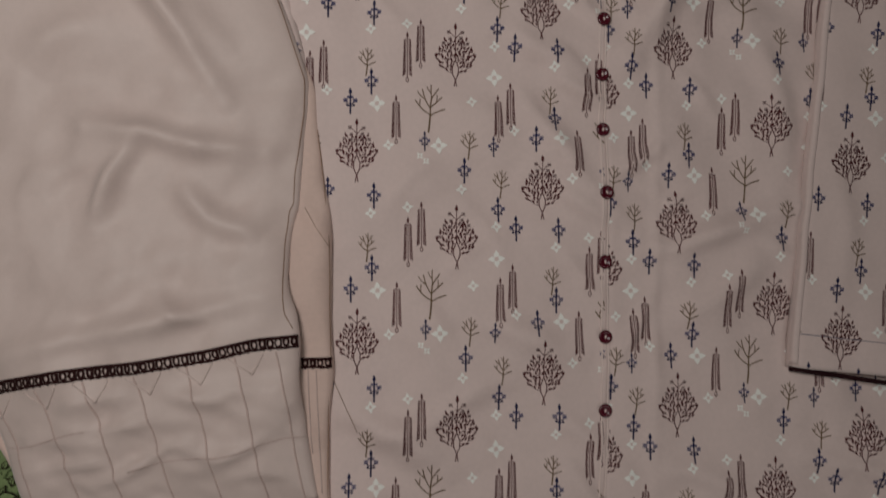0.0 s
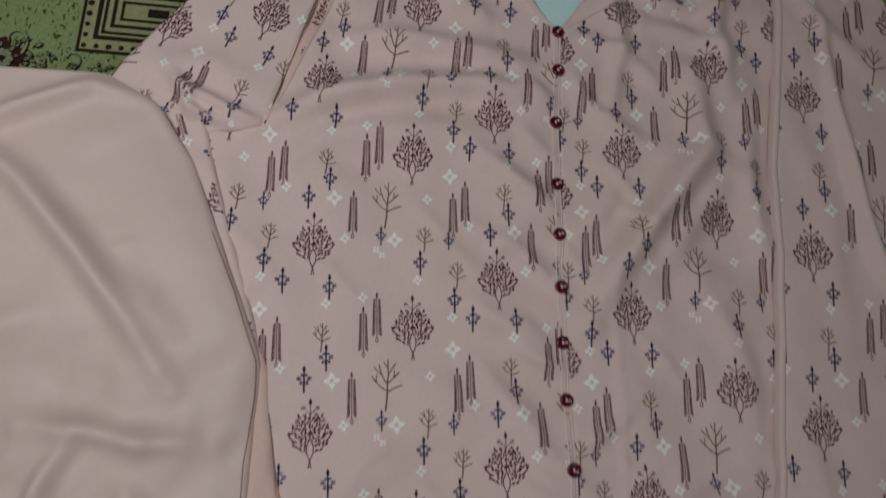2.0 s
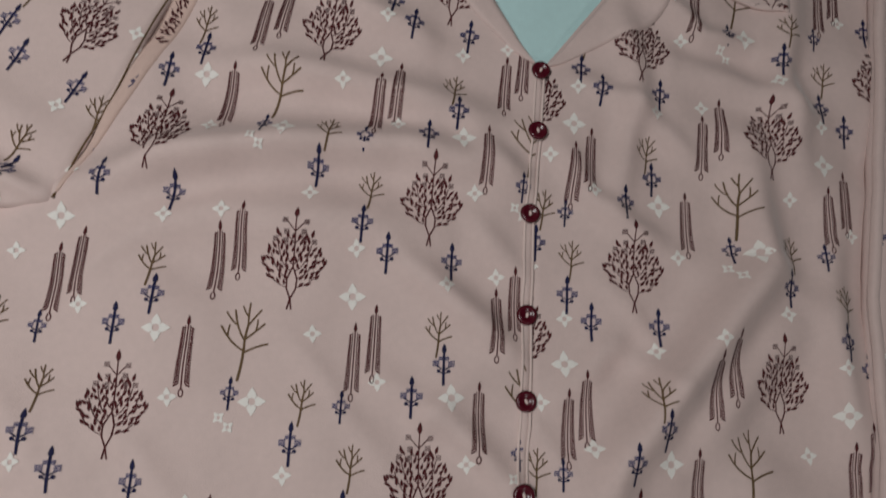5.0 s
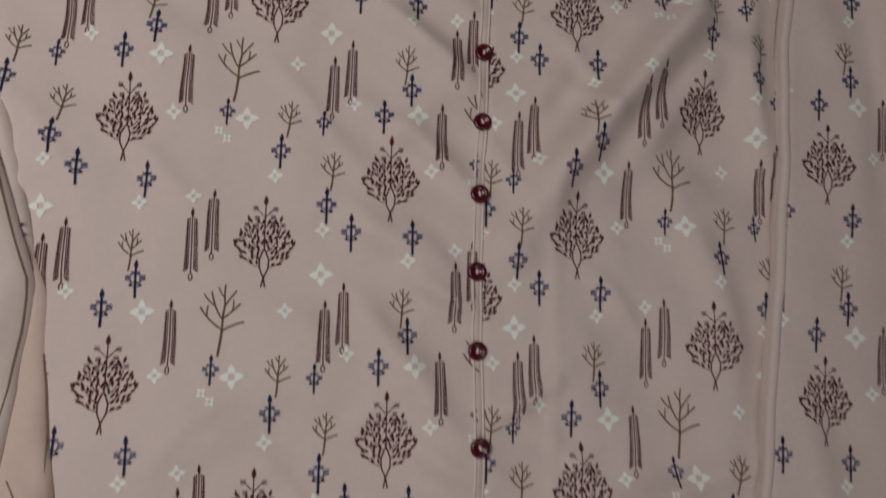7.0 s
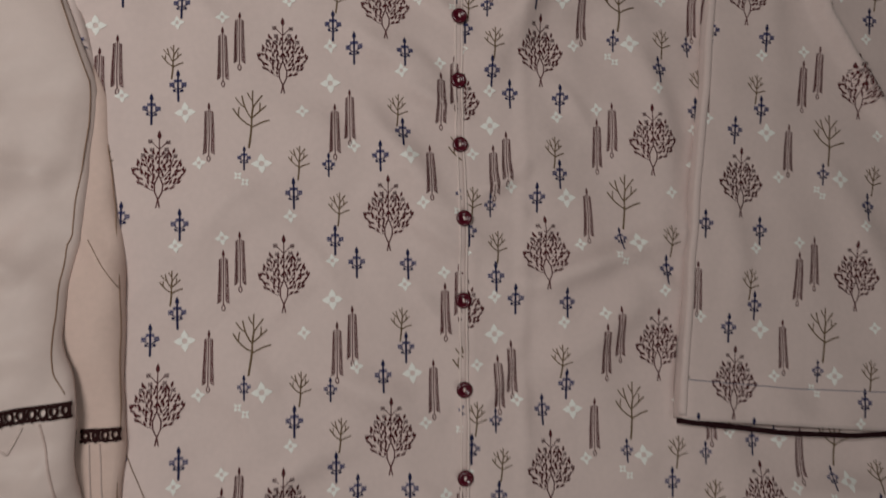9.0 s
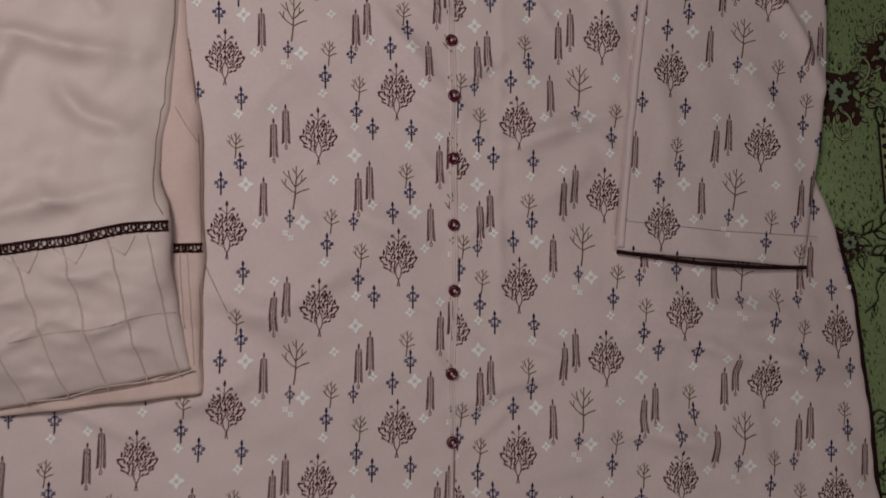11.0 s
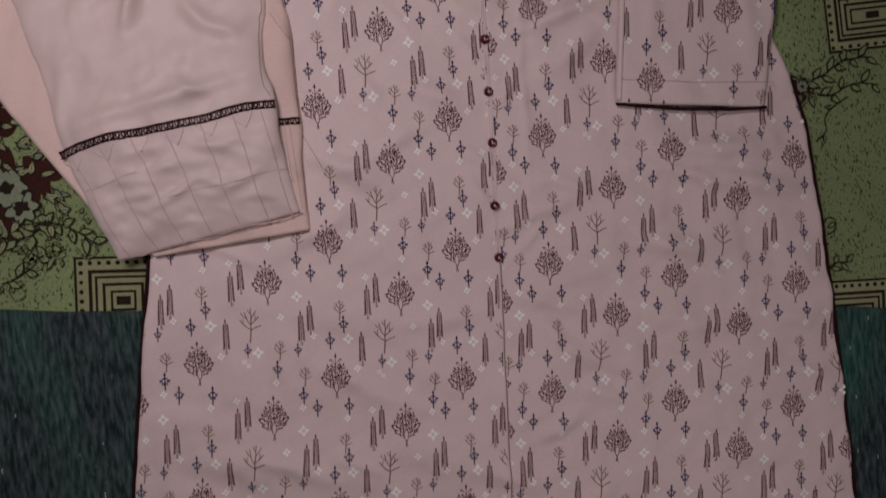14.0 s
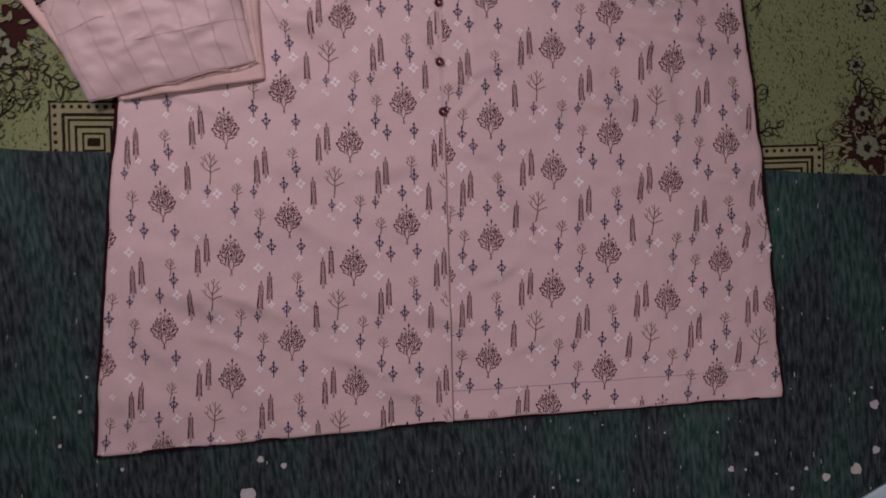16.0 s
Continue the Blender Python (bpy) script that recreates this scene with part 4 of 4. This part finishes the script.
# seams, placket and piping
for k, (pts, w) in enumerate((([(-0.098, 0.715), (-0.1005, 0.6866), (-0.1100, 0.6436), (-0.1335, 0.580), (-0.1550, 0.5205)], 0.0008), )):
    ribbon("armhole_seam", pts, w, 0.0004, left_sleeve_z, OLIVE, kameez, "brown stitched seam", 0.0006)
for off in (-0.0019, 0.0019):
    ribbon("placket_edge", [(float(placket_x(y)) + off, y) for y in np.linspace(0.036, 0.590, 60)], 0.0012, 0.0004, body_z, THREAD, kameez, "stitched placket edge")
# shadow of the open front slit, put in as a thin brown strip
ribbon("slit_shadow_line", [(float(placket_x(y)) + 0.0016, y) for y in np.linspace(-0.283, 0.030, 50)], 0.0010, 0.0004, body_z, SEAM, kameez, "brown line painted as the shadow along the open front slit")
ribbon("hem_stitching", [(0.330, -0.262), (0.180, -0.258), (0.016, -0.253)], 0.0005, 0.0002, body_z, GREYBLUE, kameez, "line of hem stitching")
ribbon("hem_stitching", [(-0.335, -0.250), (-0.180, -0.252), (0.010, -0.253)], 0.0005, 0.0002, body_z, THREAD, kameez, "line of hem stitching")
edge_z = lambda x, y: body_z(x, y) * 0.3 - 0.0014
for pts in (LEFT_SIDE[:5], [(-0.3528, -0.2826), (-0.17, -0.2838), (0.0112, -0.2845)], [(0.0126, -0.2850), (0.19, -0.290), (0.3705, -0.2948)], RIGHT_SIDE[:6]):
    ribbon("piping", pts, 0.0036, 0.0016, edge_z, PIPING, kameez, "dark maroon piping along the edge")
ribbon("sleeve_piping", [(0.1565, 0.1697), (0.2208, 0.1590), (0.2670, 0.1545), (0.3055, 0.1535)], 0.0032, 0.0015, sleeve_z, PIPING, kameez, "dark maroon piping of the sleeve hem", -0.0006)
ribbon("sleeve_stitching", [(0.1625, 0.1925), (0.2330, 0.1835), (0.3150, 0.1765)], 0.0005, 0.0002, sleeve_z, GREYBLUE, kameez, "line of hem stitching")


def lathe(profile, n=28):
    bm = bmesh.new()
    rings = [[bm.verts.new((r * math.cos(2 * math.pi * k / n), r * math.sin(2 * math.pi * k / n), z)) for k in range(n)] for r, z in profile]
    for a, b in zip(rings, rings[1:]):
        for k in range(n):
            bm.faces.new((a[k], a[(k + 1) % n], b[(k + 1) % n], b[k]))
    bm.faces.new(rings[0][::-1])
    bm.faces.new(rings[-1])
    bmesh.ops.recalc_face_normals(bm, faces=bm.faces[:])
    return bm


BUTTONS = (0.5921, 0.5600, 0.5219, 0.4762, 0.4399, 0.4034, 0.3668, 0.3300, 0.2872, 0.2416, 0.1926, 0.1446, 0.0850, 0.0356)
button_mesh = thread_mesh = None
for k, y in enumerate(BUTTONS):
    x = float(placket_x(y))
    z = float(body_z(x, y)) + 0.0007
    if button_mesh is None:
        b = part("button", lathe([(0.0030, 0.0), (0.0042, 0.0004), (0.0045, 0.0011), (0.0041, 0.0018), (0.0034, 0.0021), (0.0025, 0.0018), (0.0019, 0.0013), (0.0006, 0.0012)]), BUTTON, kameez, "maroon two-hole button")
        bm = bmesh.new()
        bmesh.ops.create_uvsphere(bm, u_segments=10, v_segments=6, radius=1, matrix=Matrix.Translation((0, 0, 0.0014)) @ Matrix.Diagonal((0.0007, 0.0013, 0.0005, 1)))
        t = part("thread", bm, THREAD, b, "pale thread")
        button_mesh, thread_mesh = b.data, t.data
    else:
        b = new("button", button_mesh)
        b.parent = kameez
        tagged(b, "maroon two-hole button")
        t = new("thread", thread_mesh)
        t.parent = b
    b.matrix_basis = pose(x, y, z, 0, 0, (k * 37) % 50 - 25)

# ---------------------------------------------------------------- the trousers, folded, on the tunic
trousers = tagged(new("trousers"), "plain peach trousers folded on the tunic, cuffs with dark lace", "trousers")
LEG_FOLDS = (
    (((-0.345, 0.515), (-0.300, 0.478), (-0.262, 0.432), (-0.230, 0.385), (-0.205, 0.345)), 0.011, 0.0085),
    (((-0.360, 0.490), (-0.318, 0.523), (-0.262, 0.546), (-0.224, 0.535), (-0.205, 0.505)), 0.010, 0.0075),
    (((-0.290, 0.330), (-0.255, 0.326), (-0.220, 0.316), (-0.180, 0.314)), 0.010, 0.0062),
    (((-0.255, 0.325), (-0.272, 0.300), (-0.285, 0.268)), 0.009, 0.0055),
    (((-0.235, 0.296), (-0.215, 0.272), (-0.180, 0.258)), 0.010, 0.0055),
    (((-0.335, 0.190), (-0.290, 0.200), (-0.230, 0.212), (-0.170, 0.226)), 0.010, 0.0050),
    (((-0.330, 0.365), (-0.310, 0.385), (-0.275, 0.396)), 0.016, 0.0040),
    (((-0.245, 0.420), (-0.225, 0.400), (-0.200, 0.370)), 0.014, 0.0035),
    (((-0.342, 0.240), (-0.350, 0.200), (-0.340, 0.150)), 0.008, 0.0040),
    (((-0.245, 0.225), (-0.230, 0.212), (-0.215, 0.210)), 0.006, 0.0030),
    # creases of the cuff
    (((-0.330, 0.118), (-0.300, 0.124), (-0.272, 0.126)), 0.0045, 0.0021),
    (((-0.290, 0.108), (-0.262, 0.118), (-0.238, 0.134), (-0.222, 0.137)), 0.0045, 0.0025),
    (((-0.300, 0.147), (-0.276, 0.145), (-0.252, 0.150)), 0.0042, 0.0021),
    (((-0.225, 0.131), (-0.206, 0.126), (-0.190, 0.132), (-0.176, 0.142)), 0.0045, 0.0024),
    (((-0.230, 0.166), (-0.212, 0.160), (-0.196, 0.166)), 0.0040, 0.0019),
    (((-0.180, 0.160), (-0.168, 0.156), (-0.155, 0.164)), 0.0040, 0.0017),
    (((-0.270, 0.095), (-0.245, 0.099), (-0.222, 0.098)), 0.0042, 0.0015),
    (((-0.330, 0.100), (-0.312, 0.096), (-0.296, 0.098)), 0.0042, 0.0016),
    (((-0.205, 0.112), (-0.188, 0.116), (-0.165, 0.113)), 0.0042, 0.0015),
    (((-0.320, 0.140), (-0.280, 0.138), (-0.250, 0.150), (-0.215, 0.148)), 0.007, 0.0017),
    (((-0.300, 0.112), (-0.270, 0.118), (-0.240, 0.130)), 0.006, 0.0016),
    (((-0.235, 0.160), (-0.200, 0.168), (-0.165, 0.170)), 0.007, 0.0014),
    (((-0.240, 0.112), (-0.200, 0.128), (-0.165, 0.140)), 0.007, 0.0014),
    (((-0.300, 0.160), (-0.270, 0.165), (-0.245, 0.164)), 0.005, 0.0012),
)


LEG_LEFT = [(-0.3143, 0.0697), (-0.335, 0.128), (-0.350, 0.1688), (-0.362, 0.2575), (-0.400, 0.360), (-0.430, 0.470), (-0.430, 0.563)]
LOWER_RIGHT = [(-0.1434, 0.0807), (-0.1436, 0.120), (-0.1430, 0.150), (-0.1420, 0.164), (-0.1401, 0.1692), (-0.1405, 0.183), (-0.1412, 0.200), (-0.1415, 0.214), (-0.1408, 0.2396), (-0.1413, 0.254), (-0.1414, 0.271),
               (-0.1433, 0.2857), (-0.1465, 0.302), (-0.1490, 0.330), (-0.1510, 0.360), (-0.170, 0.405), (-0.203, 0.490), (-0.262, 0.545)]
LEG_RIGHT = [(-0.1480, 0.0975), (-0.1520, 0.125), (-0.1550, 0.150), (-0.1578, 0.176), (-0.1572, 0.195), (-0.1590, 0.2127), (-0.1621, 0.221), (-0.1646, 0.232), (-0.1644, 0.243), (-0.1636, 0.2575), (-0.1613, 0.272),
             (-0.1588, 0.279), (-0.1582, 0.301), (-0.1560, 0.340), (-0.1550, 0.362), (-0.1690, 0.4047), (-0.2010, 0.4956), (-0.2238, 0.5333), (-0.256, 0.5545)]


def wavy(pts, size, seed):
    """A hand-sewn edge: the line with a slight waver."""
    q = poly_at(pts, np.linspace(0, 1, 60))
    s = np.linspace(0, 1, 60)
    w = size * (np.sin(s * 34 + seed) + 0.7 * np.sin(s * 61 + 2 * seed) + 0.5 * np.sin(s * 97 + 3 * seed))
    return [(float(x + d), float(y)) for (x, y), d in zip(q, w)]


LEG_RIGHT = [(x - 0.0026 * min(1, max(0, (0.34 - y) / 0.05)), y) for x, y in LEG_RIGHT]
LEG_RIGHT, LOWER_RIGHT = wavy(LEG_RIGHT, 0.0003, 1), wavy(LOWER_RIGHT, 0.0003, 2)


def near(x, y, pts):
    """The distance to a polyline."""
    best = np.full(np.shape(x), 1e9)
    for (ax, ay), (bx, by) in zip(pts, pts[1:]):
        t = np.clip(((x - ax) * (bx - ax) + (y - ay) * (by - ay)) / ((bx - ax) ** 2 + (by - ay) ** 2), 0, 1)
        best = np.minimum(best, np.hypot(x - ax - t * (bx - ax), y - ay - t * (by - ay)))
    return best


def lower_leg_z(x, y):
    x, y = np.asarray(x, float), np.asarray(y, float)
    edge = 1 - np.exp(-near(x, y, LOWER_RIGHT) / 0.008)
    return 0.0016 + (0.0026 + 0.0050 * edge) * np.exp(-(((y - 0.18) / 0.115) ** 4)) + body_z(x, y) + (0.3 + 0.7 * edge) * ripples(x, y, 61, 0.0030, 0.035) + fold(x, y, [(-0.1600, 0.283), (-0.1510, 0.268), (-0.1405, 0.250)], 0.0045, 0.0030)


def upper_leg_z(x, y):
    x, y = np.asarray(x, float), np.asarray(y, float)
    z = ripples(x, y, 71, 0.0034, 0.09) + ripples(x, y, 72, 0.0007, 0.035)
    for pts, w, h in LEG_FOLDS:
        z = z + fold(x, y, pts, w * 0.72, 1.6 * h)
    d = np.minimum(near(x, y, LEG_RIGHT), np.minimum(near(x, y, LEG_LEFT), near(x, y, [LEG_LEFT[0], LEG_RIGHT[0]])))
    rise = 1 - np.exp(-d / 0.024)
    cuff = np.clip((0.175 + 0.12 * (x + 0.25) - y) / 0.02, 0, 1)
    z = z + cuff * (ripples(x * 0.7, y * 1.4, 73, 0.0024, 0.034) + ripples(x * 0.5, y * 1.5 + x * 0.4, 74, 0.0014, 0.018))
    z = z + fold(x, y, [(-0.37, 0.166), (-0.300, 0.180), (-0.2536, 0.185), (-0.185, 0.197), (-0.13, 0.200)], 0.028, 0.0085)
    lift = 0.0075 * np.exp(-(((y - 0.190) / 0.036) ** 2) - ((x + 0.157) / 0.045) ** 2)
    foot = lower_leg_z(x, y) + 0.0012
    foot = foot + np.clip((y - 0.355) / 0.03, 0, 1) * (np.maximum(foot, 0.0082) - foot)
    return foot + lift + 0.0070 * rise + z * (0.25 + 0.75 * rise)


sheet("lower_leg", [(-0.285, 0.0705), (-0.325, 0.105), (-0.3385, 0.127), (-0.394, 0.2118), (-0.440, 0.300), (-0.440, 0.555)],
      LOWER_RIGHT, lower_leg_z, 0.0030, PEACH, trousers, 0.003, (0.0015, 0.0012), "peach underside leg showing at the edge")
upper_leg, leg_outline = sheet("upper_leg", LEG_LEFT, LEG_RIGHT, upper_leg_z, 0.0020, CREAM, trousers, 0.0028, (0.0015, 0.0012), "plain leg lying on top, softly creased")


def lace(name, pts, z_of, parent, width):
    """Two dark cords with crossing loops between them."""
    length = sum(math.dist(a, b) for a, b in zip(pts, pts[1:]))
    n = int(length / 0.0046)
    q = poly_at(pts, np.linspace(0, 1, n + 1))
    t = np.gradient(q, axis=0)
    t /= np.hypot(*t.T)[:, None]
    nrm = np.stack([-t[:, 1], t[:, 0]], -1)
    upper = ribbon(name, [tuple(p) for p in q + nrm * width / 2], 0.0020, 0.0009, z_of, LACE, parent, "dark crocheted lace band")
    waver = np.array([random.uniform(-0.0003, 0.0003) for _ in range(n + 1)])[:, None]
    ribbon("lower_cord", [tuple(p) for p in q - nrm * (width / 2 + waver)], 0.0015, 0.0008, z_of, LACE, upper)
    verts, faces = [], []
    for k in range(n):
        mid, (tx, ty), (nx, ny) = (q[k] + q[k + 1]) / 2, t[k], nrm[k]
        polys = ring(0, 0.0002, 0.0021 * random.uniform(0.85, 1.1), width * 0.46, 0.00115 * random.uniform(0.8, 1.3), 12)
        if k % 2:
            polys += stroke((0.0017, width * 0.5), (0.0017, -width * 0.5), 0.0010)
        polys += [leaf(0, -width * 0.5, -math.pi / 2 + random.uniform(-0.4, 0.4), 0.0012, 0.0013)]
        for poly in polys:
            i0 = len(verts)
            verts += [(mid[0] + px * tx + py * nx, mid[1] + px * ty + py * ny) for px, py in poly]
            faces.append(tuple(range(i0, len(verts))))
    v = np.array(verts)
    z = z_of(v[:, 0], v[:, 1]) + 0.0011
    tagged(raw_part("lace_mesh", np.c_[v, z].tolist(), faces, LACE, upper), kind="stuff")


lace("lace_trim", [(-0.3515, 0.1672), (-0.3337, 0.1722), (-0.300, 0.1778), (-0.2536, 0.1822), (-0.215, 0.1877), (-0.185, 0.1940), (-0.1602, 0.1955)], upper_leg_z, upper_leg, 0.0058)
lace("lace_trim", [(-0.1600, 0.1805), (-0.1412, 0.1805)], lower_leg_z, trousers, 0.0050)

# pin tucks of the cuff: a loose grid, crease shade put into their darker pink
lace_line = lambda s: poly_at([(-0.3515, 0.1672), (-0.300, 0.1778), (-0.2536, 0.1822), (-0.185, 0.1940), (-0.1602, 0.1955)], np.array([s]))[0]
hem_line = lambda s: poly_at([(-0.3143, 0.0697), (-0.25, 0.079), (-0.1473, 0.0945)], np.array([s]))[0]
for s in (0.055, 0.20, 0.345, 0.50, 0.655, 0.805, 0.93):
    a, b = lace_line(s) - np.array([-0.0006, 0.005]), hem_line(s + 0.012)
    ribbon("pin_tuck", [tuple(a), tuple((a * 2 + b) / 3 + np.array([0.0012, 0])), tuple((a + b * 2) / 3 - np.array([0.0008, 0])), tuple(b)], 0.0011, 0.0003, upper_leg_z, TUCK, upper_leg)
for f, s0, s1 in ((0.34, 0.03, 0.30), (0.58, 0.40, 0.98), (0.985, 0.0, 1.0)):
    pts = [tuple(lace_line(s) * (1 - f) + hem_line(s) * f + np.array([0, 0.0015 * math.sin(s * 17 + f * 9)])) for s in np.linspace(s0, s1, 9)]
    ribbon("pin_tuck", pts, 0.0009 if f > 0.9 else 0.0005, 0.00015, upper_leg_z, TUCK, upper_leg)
# small pointed tabs under the lace
for s in (0.06, 0.215, 0.37, 0.53, 0.685, 0.84):
    a, c = lace_line(s - 0.05) - np.array([0, 0.0055]), lace_line(s + 0.055) - np.array([0, 0.0055])
    tip = lace_line(s + 0.02) - np.array([0, 0.0175])
    ribbon("pointed_tab", [tuple(a), tuple(tip)], 0.0010, 0.0005, upper_leg_z, CREAM, upper_leg, "folded point below the lace")
    ribbon("pointed_tab", [tuple(tip), tuple(c)], 0.0010, 0.0005, upper_leg_z, CREAM, upper_leg, "folded point below the lace")
# side seams of both legs, and a loose thread
ribbon("side_seam", [(-0.1636, 0.203), (-0.1686, 0.212), (-0.1694, 0.221), (-0.1698, 0.236), (-0.1691, 0.2575), (-0.1671, 0.276), (-0.1641, 0.281), (-0.1637, 0.301), (-0.1580, 0.340), (-0.1575, 0.362), (-0.171, 0.405), (-0.186, 0.445)], 0.0006, 0.0002, upper_leg_z, SEAM, trousers, "brown stitched side seam")
ribbon("side_seam", [(-0.1448, 0.095), (-0.1440, 0.150), (-0.1420, 0.180), (-0.1425, 0.214), (-0.1424, 0.2564), (-0.1460, 0.295), (-0.1500, 0.330)], 0.0006, 0.0002, lower_leg_z, SEAM, trousers, "brown stitched side seam", -0.001)
ribbon("crease", [(-0.1575, 0.279), (-0.1510, 0.267), (-0.1425, 0.254)], 0.0004, 0.0002, lower_leg_z, SEAM, trousers, "stitched crease between the legs")
# two tucks on the lower leg, their shade coloured in likewise
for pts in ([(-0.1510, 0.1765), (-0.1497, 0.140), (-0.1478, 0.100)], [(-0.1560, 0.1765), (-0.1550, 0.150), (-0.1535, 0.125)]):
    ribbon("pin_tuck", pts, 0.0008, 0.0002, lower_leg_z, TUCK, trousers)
ribbon("loose_thread", smooth_line([(-0.1412, 0.170), (-0.1385, 0.163), (-0.1340, 0.153), (-0.1290, 0.143), (-0.1262, 0.135)]), 0.0004, 0.0003, body_z, SEAM, trousers, "loose brown thread", 0.0005, 0.002)
ribbon("hem_seam", [(-0.312, 0.0705), (-0.25, 0.0795), (-0.175, 0.0905), (-0.160, 0.0955), (-0.1485, 0.0965)], 0.0007, 0.0004, upper_leg_z, SEAM, trousers, "brown stitched hem", -0.001)
ribbon("hem_seam", [(-0.283, 0.0705), (-0.22, 0.0745), (-0.1445, 0.0798)], 0.0007, 0.0004, lower_leg_z, SEAM, trousers, "brown stitched hem", -0.0015)

# ---------------------------------------------------------------- bodies for the two added, unseen lamps, on wall arms
def added_lamp(eye, target, size, foot):
    """Made-up body of an added lamp: a shallow round shade on a long thin arm with a wall plate."""
    lamp = tagged(new("added_lamp"), "added unseen lamp: round metal shade on a long arm fixed to the wall", "lamp", "lamps over the cloth")
    k = size * 0.62
    shade = part("shade", lathe([(0.06 * k, 0.50 * k), (0.55 * k, 0.42 * k), (0.98 * k, 0.16 * k), (1.0 * k, 0.13 * k), (0.58 * k, 0.38 * k), (0.06 * k, 0.47 * k)], 32), SHADE, lamp)
    shade.matrix_basis = look(eye, target)
    top, foot = Vector(eye) + Vector((0, 0, 0.45 * k)), Vector(foot)
    along = (foot - top).to_track_quat("Z", "Y").to_matrix().to_4x4()
    bm = bmesh.new()
    bmesh.ops.create_cone(bm, segments=12, radius1=0.010, radius2=0.012, depth=(foot - top).length, cap_ends=True)
    part("arm", bm, SHADE, lamp).matrix_basis = Matrix.Translation((foot + top) / 2) @ along
    part("wall_plate", lathe([(0.05, 0.0), (0.055, 0.006), (0.045, 0.014), (0.012, 0.018)], 20), SHADE, lamp).matrix_basis = Matrix.Translation(foot) @ (Vector((1 if foot.x < 0 else -1, 0, 0)).to_track_quat("Z", "Y").to_matrix().to_4x4())


added_lamp(*LAMPS[0][:2], LAMPS[0][3], (-1.5, 0.60, 1.5))
added_lamp(*LAMPS[1][:2], LAMPS[1][3], (1.9, -0.60, 1.6))

# ---------------------------------------------------------------- the print on the cloth
PRINT_LEFT = ((-0.00324, 0.29148), (0.11732, -0.01918), (0.00143, 0.12021), (0.00073, -0.00251), (-0.00529, 0.00731), (-0.00035, -0.00116), (0.00041, -0.00020), (-0.00081, 0.00035), (0.00022, -0.00005), (-0.00104, 0.00087), (0.00006, -0.00001), (-0.00019, 0.00007))
PRINT_RIGHT = ((0.08581, 0.26748), (0.12433, -0.02469), (0.00191, 0.11899), (0.00021, 0.00138), (0.00150, -0.00025), (-0.00045, -0.00141), (0.00044, -0.00015), (-0.00056, 0.00052), (0.00045, 0.00028), (-0.00033, 0.00119), (0.00005, -0.00000), (-0.00012, 0.00003))
PRINT_SLEEVE = ((0.19224, 0.18952), (0.14090, -0.03207), (0.01252, 0.11623), (0.00000, 0.00000), (0.00000, 0.00000), (0.00000, 0.00000), (0.00000, 0.00000), (0.00000, 0.00000))
ca, sa = math.cos(radians(-23.6)), math.sin(radians(-23.6))
PRINT_LSLEEVE = ((-0.1511, 0.6034), (0.122 * ca + 0.022 * sa, 0.122 * sa - 0.022 * ca), (0.0035 * ca - 0.1215 * sa, 0.0035 * sa + 0.1215 * ca), (0, 0), (0, 0), (0, 0), (0, 0), (0, 0))
PRINT_STRIP = ((-0.178, 0.470), (0.1200, -0.0310), (-0.030, 0.1180), (0, 0), (0, 0), (0, 0), (0, 0), (0, 0))
print_panel(left_front, PRINT_LEFT, left_outline, body_z, (-4, 3), (-6, 5))
print_panel(right_front, PRINT_RIGHT, right_outline, right_z, (-2, 4), (-6, 5), pinch=0.0085)
print_panel(right_sleeve, PRINT_SLEEVE, sleeve_outline, sleeve_z, (-2, 3), (-2, 6))
print_panel(left_sleeve, PRINT_LSLEEVE, lsleeve_outline, left_sleeve_z, (-3, 3), (-3, 3))
print_panel(side_strip, PRINT_STRIP, strip_outline, strip_z, (-2, 2), (-2, 2))
print_panel(flap, ((0.10, 0.655), (0.118, 0.012), (-0.03, 0.118), (0, 0), (0, 0), (0, 0), (0, 0), (0, 0)), flap_outline, lambda x, y: body_z(x, y) + 0.0022, (-2, 2), (-2, 2))
print_panel(allowance, ((-0.118, 0.610), (0.090, 0.080), (-0.080, 0.092), (0, 0), (0, 0), (0, 0), (0, 0), (0, 0)), allowance_outline, lambda x, y: body_z(x, y) + 0.0009, (-2, 2), (-2, 2))
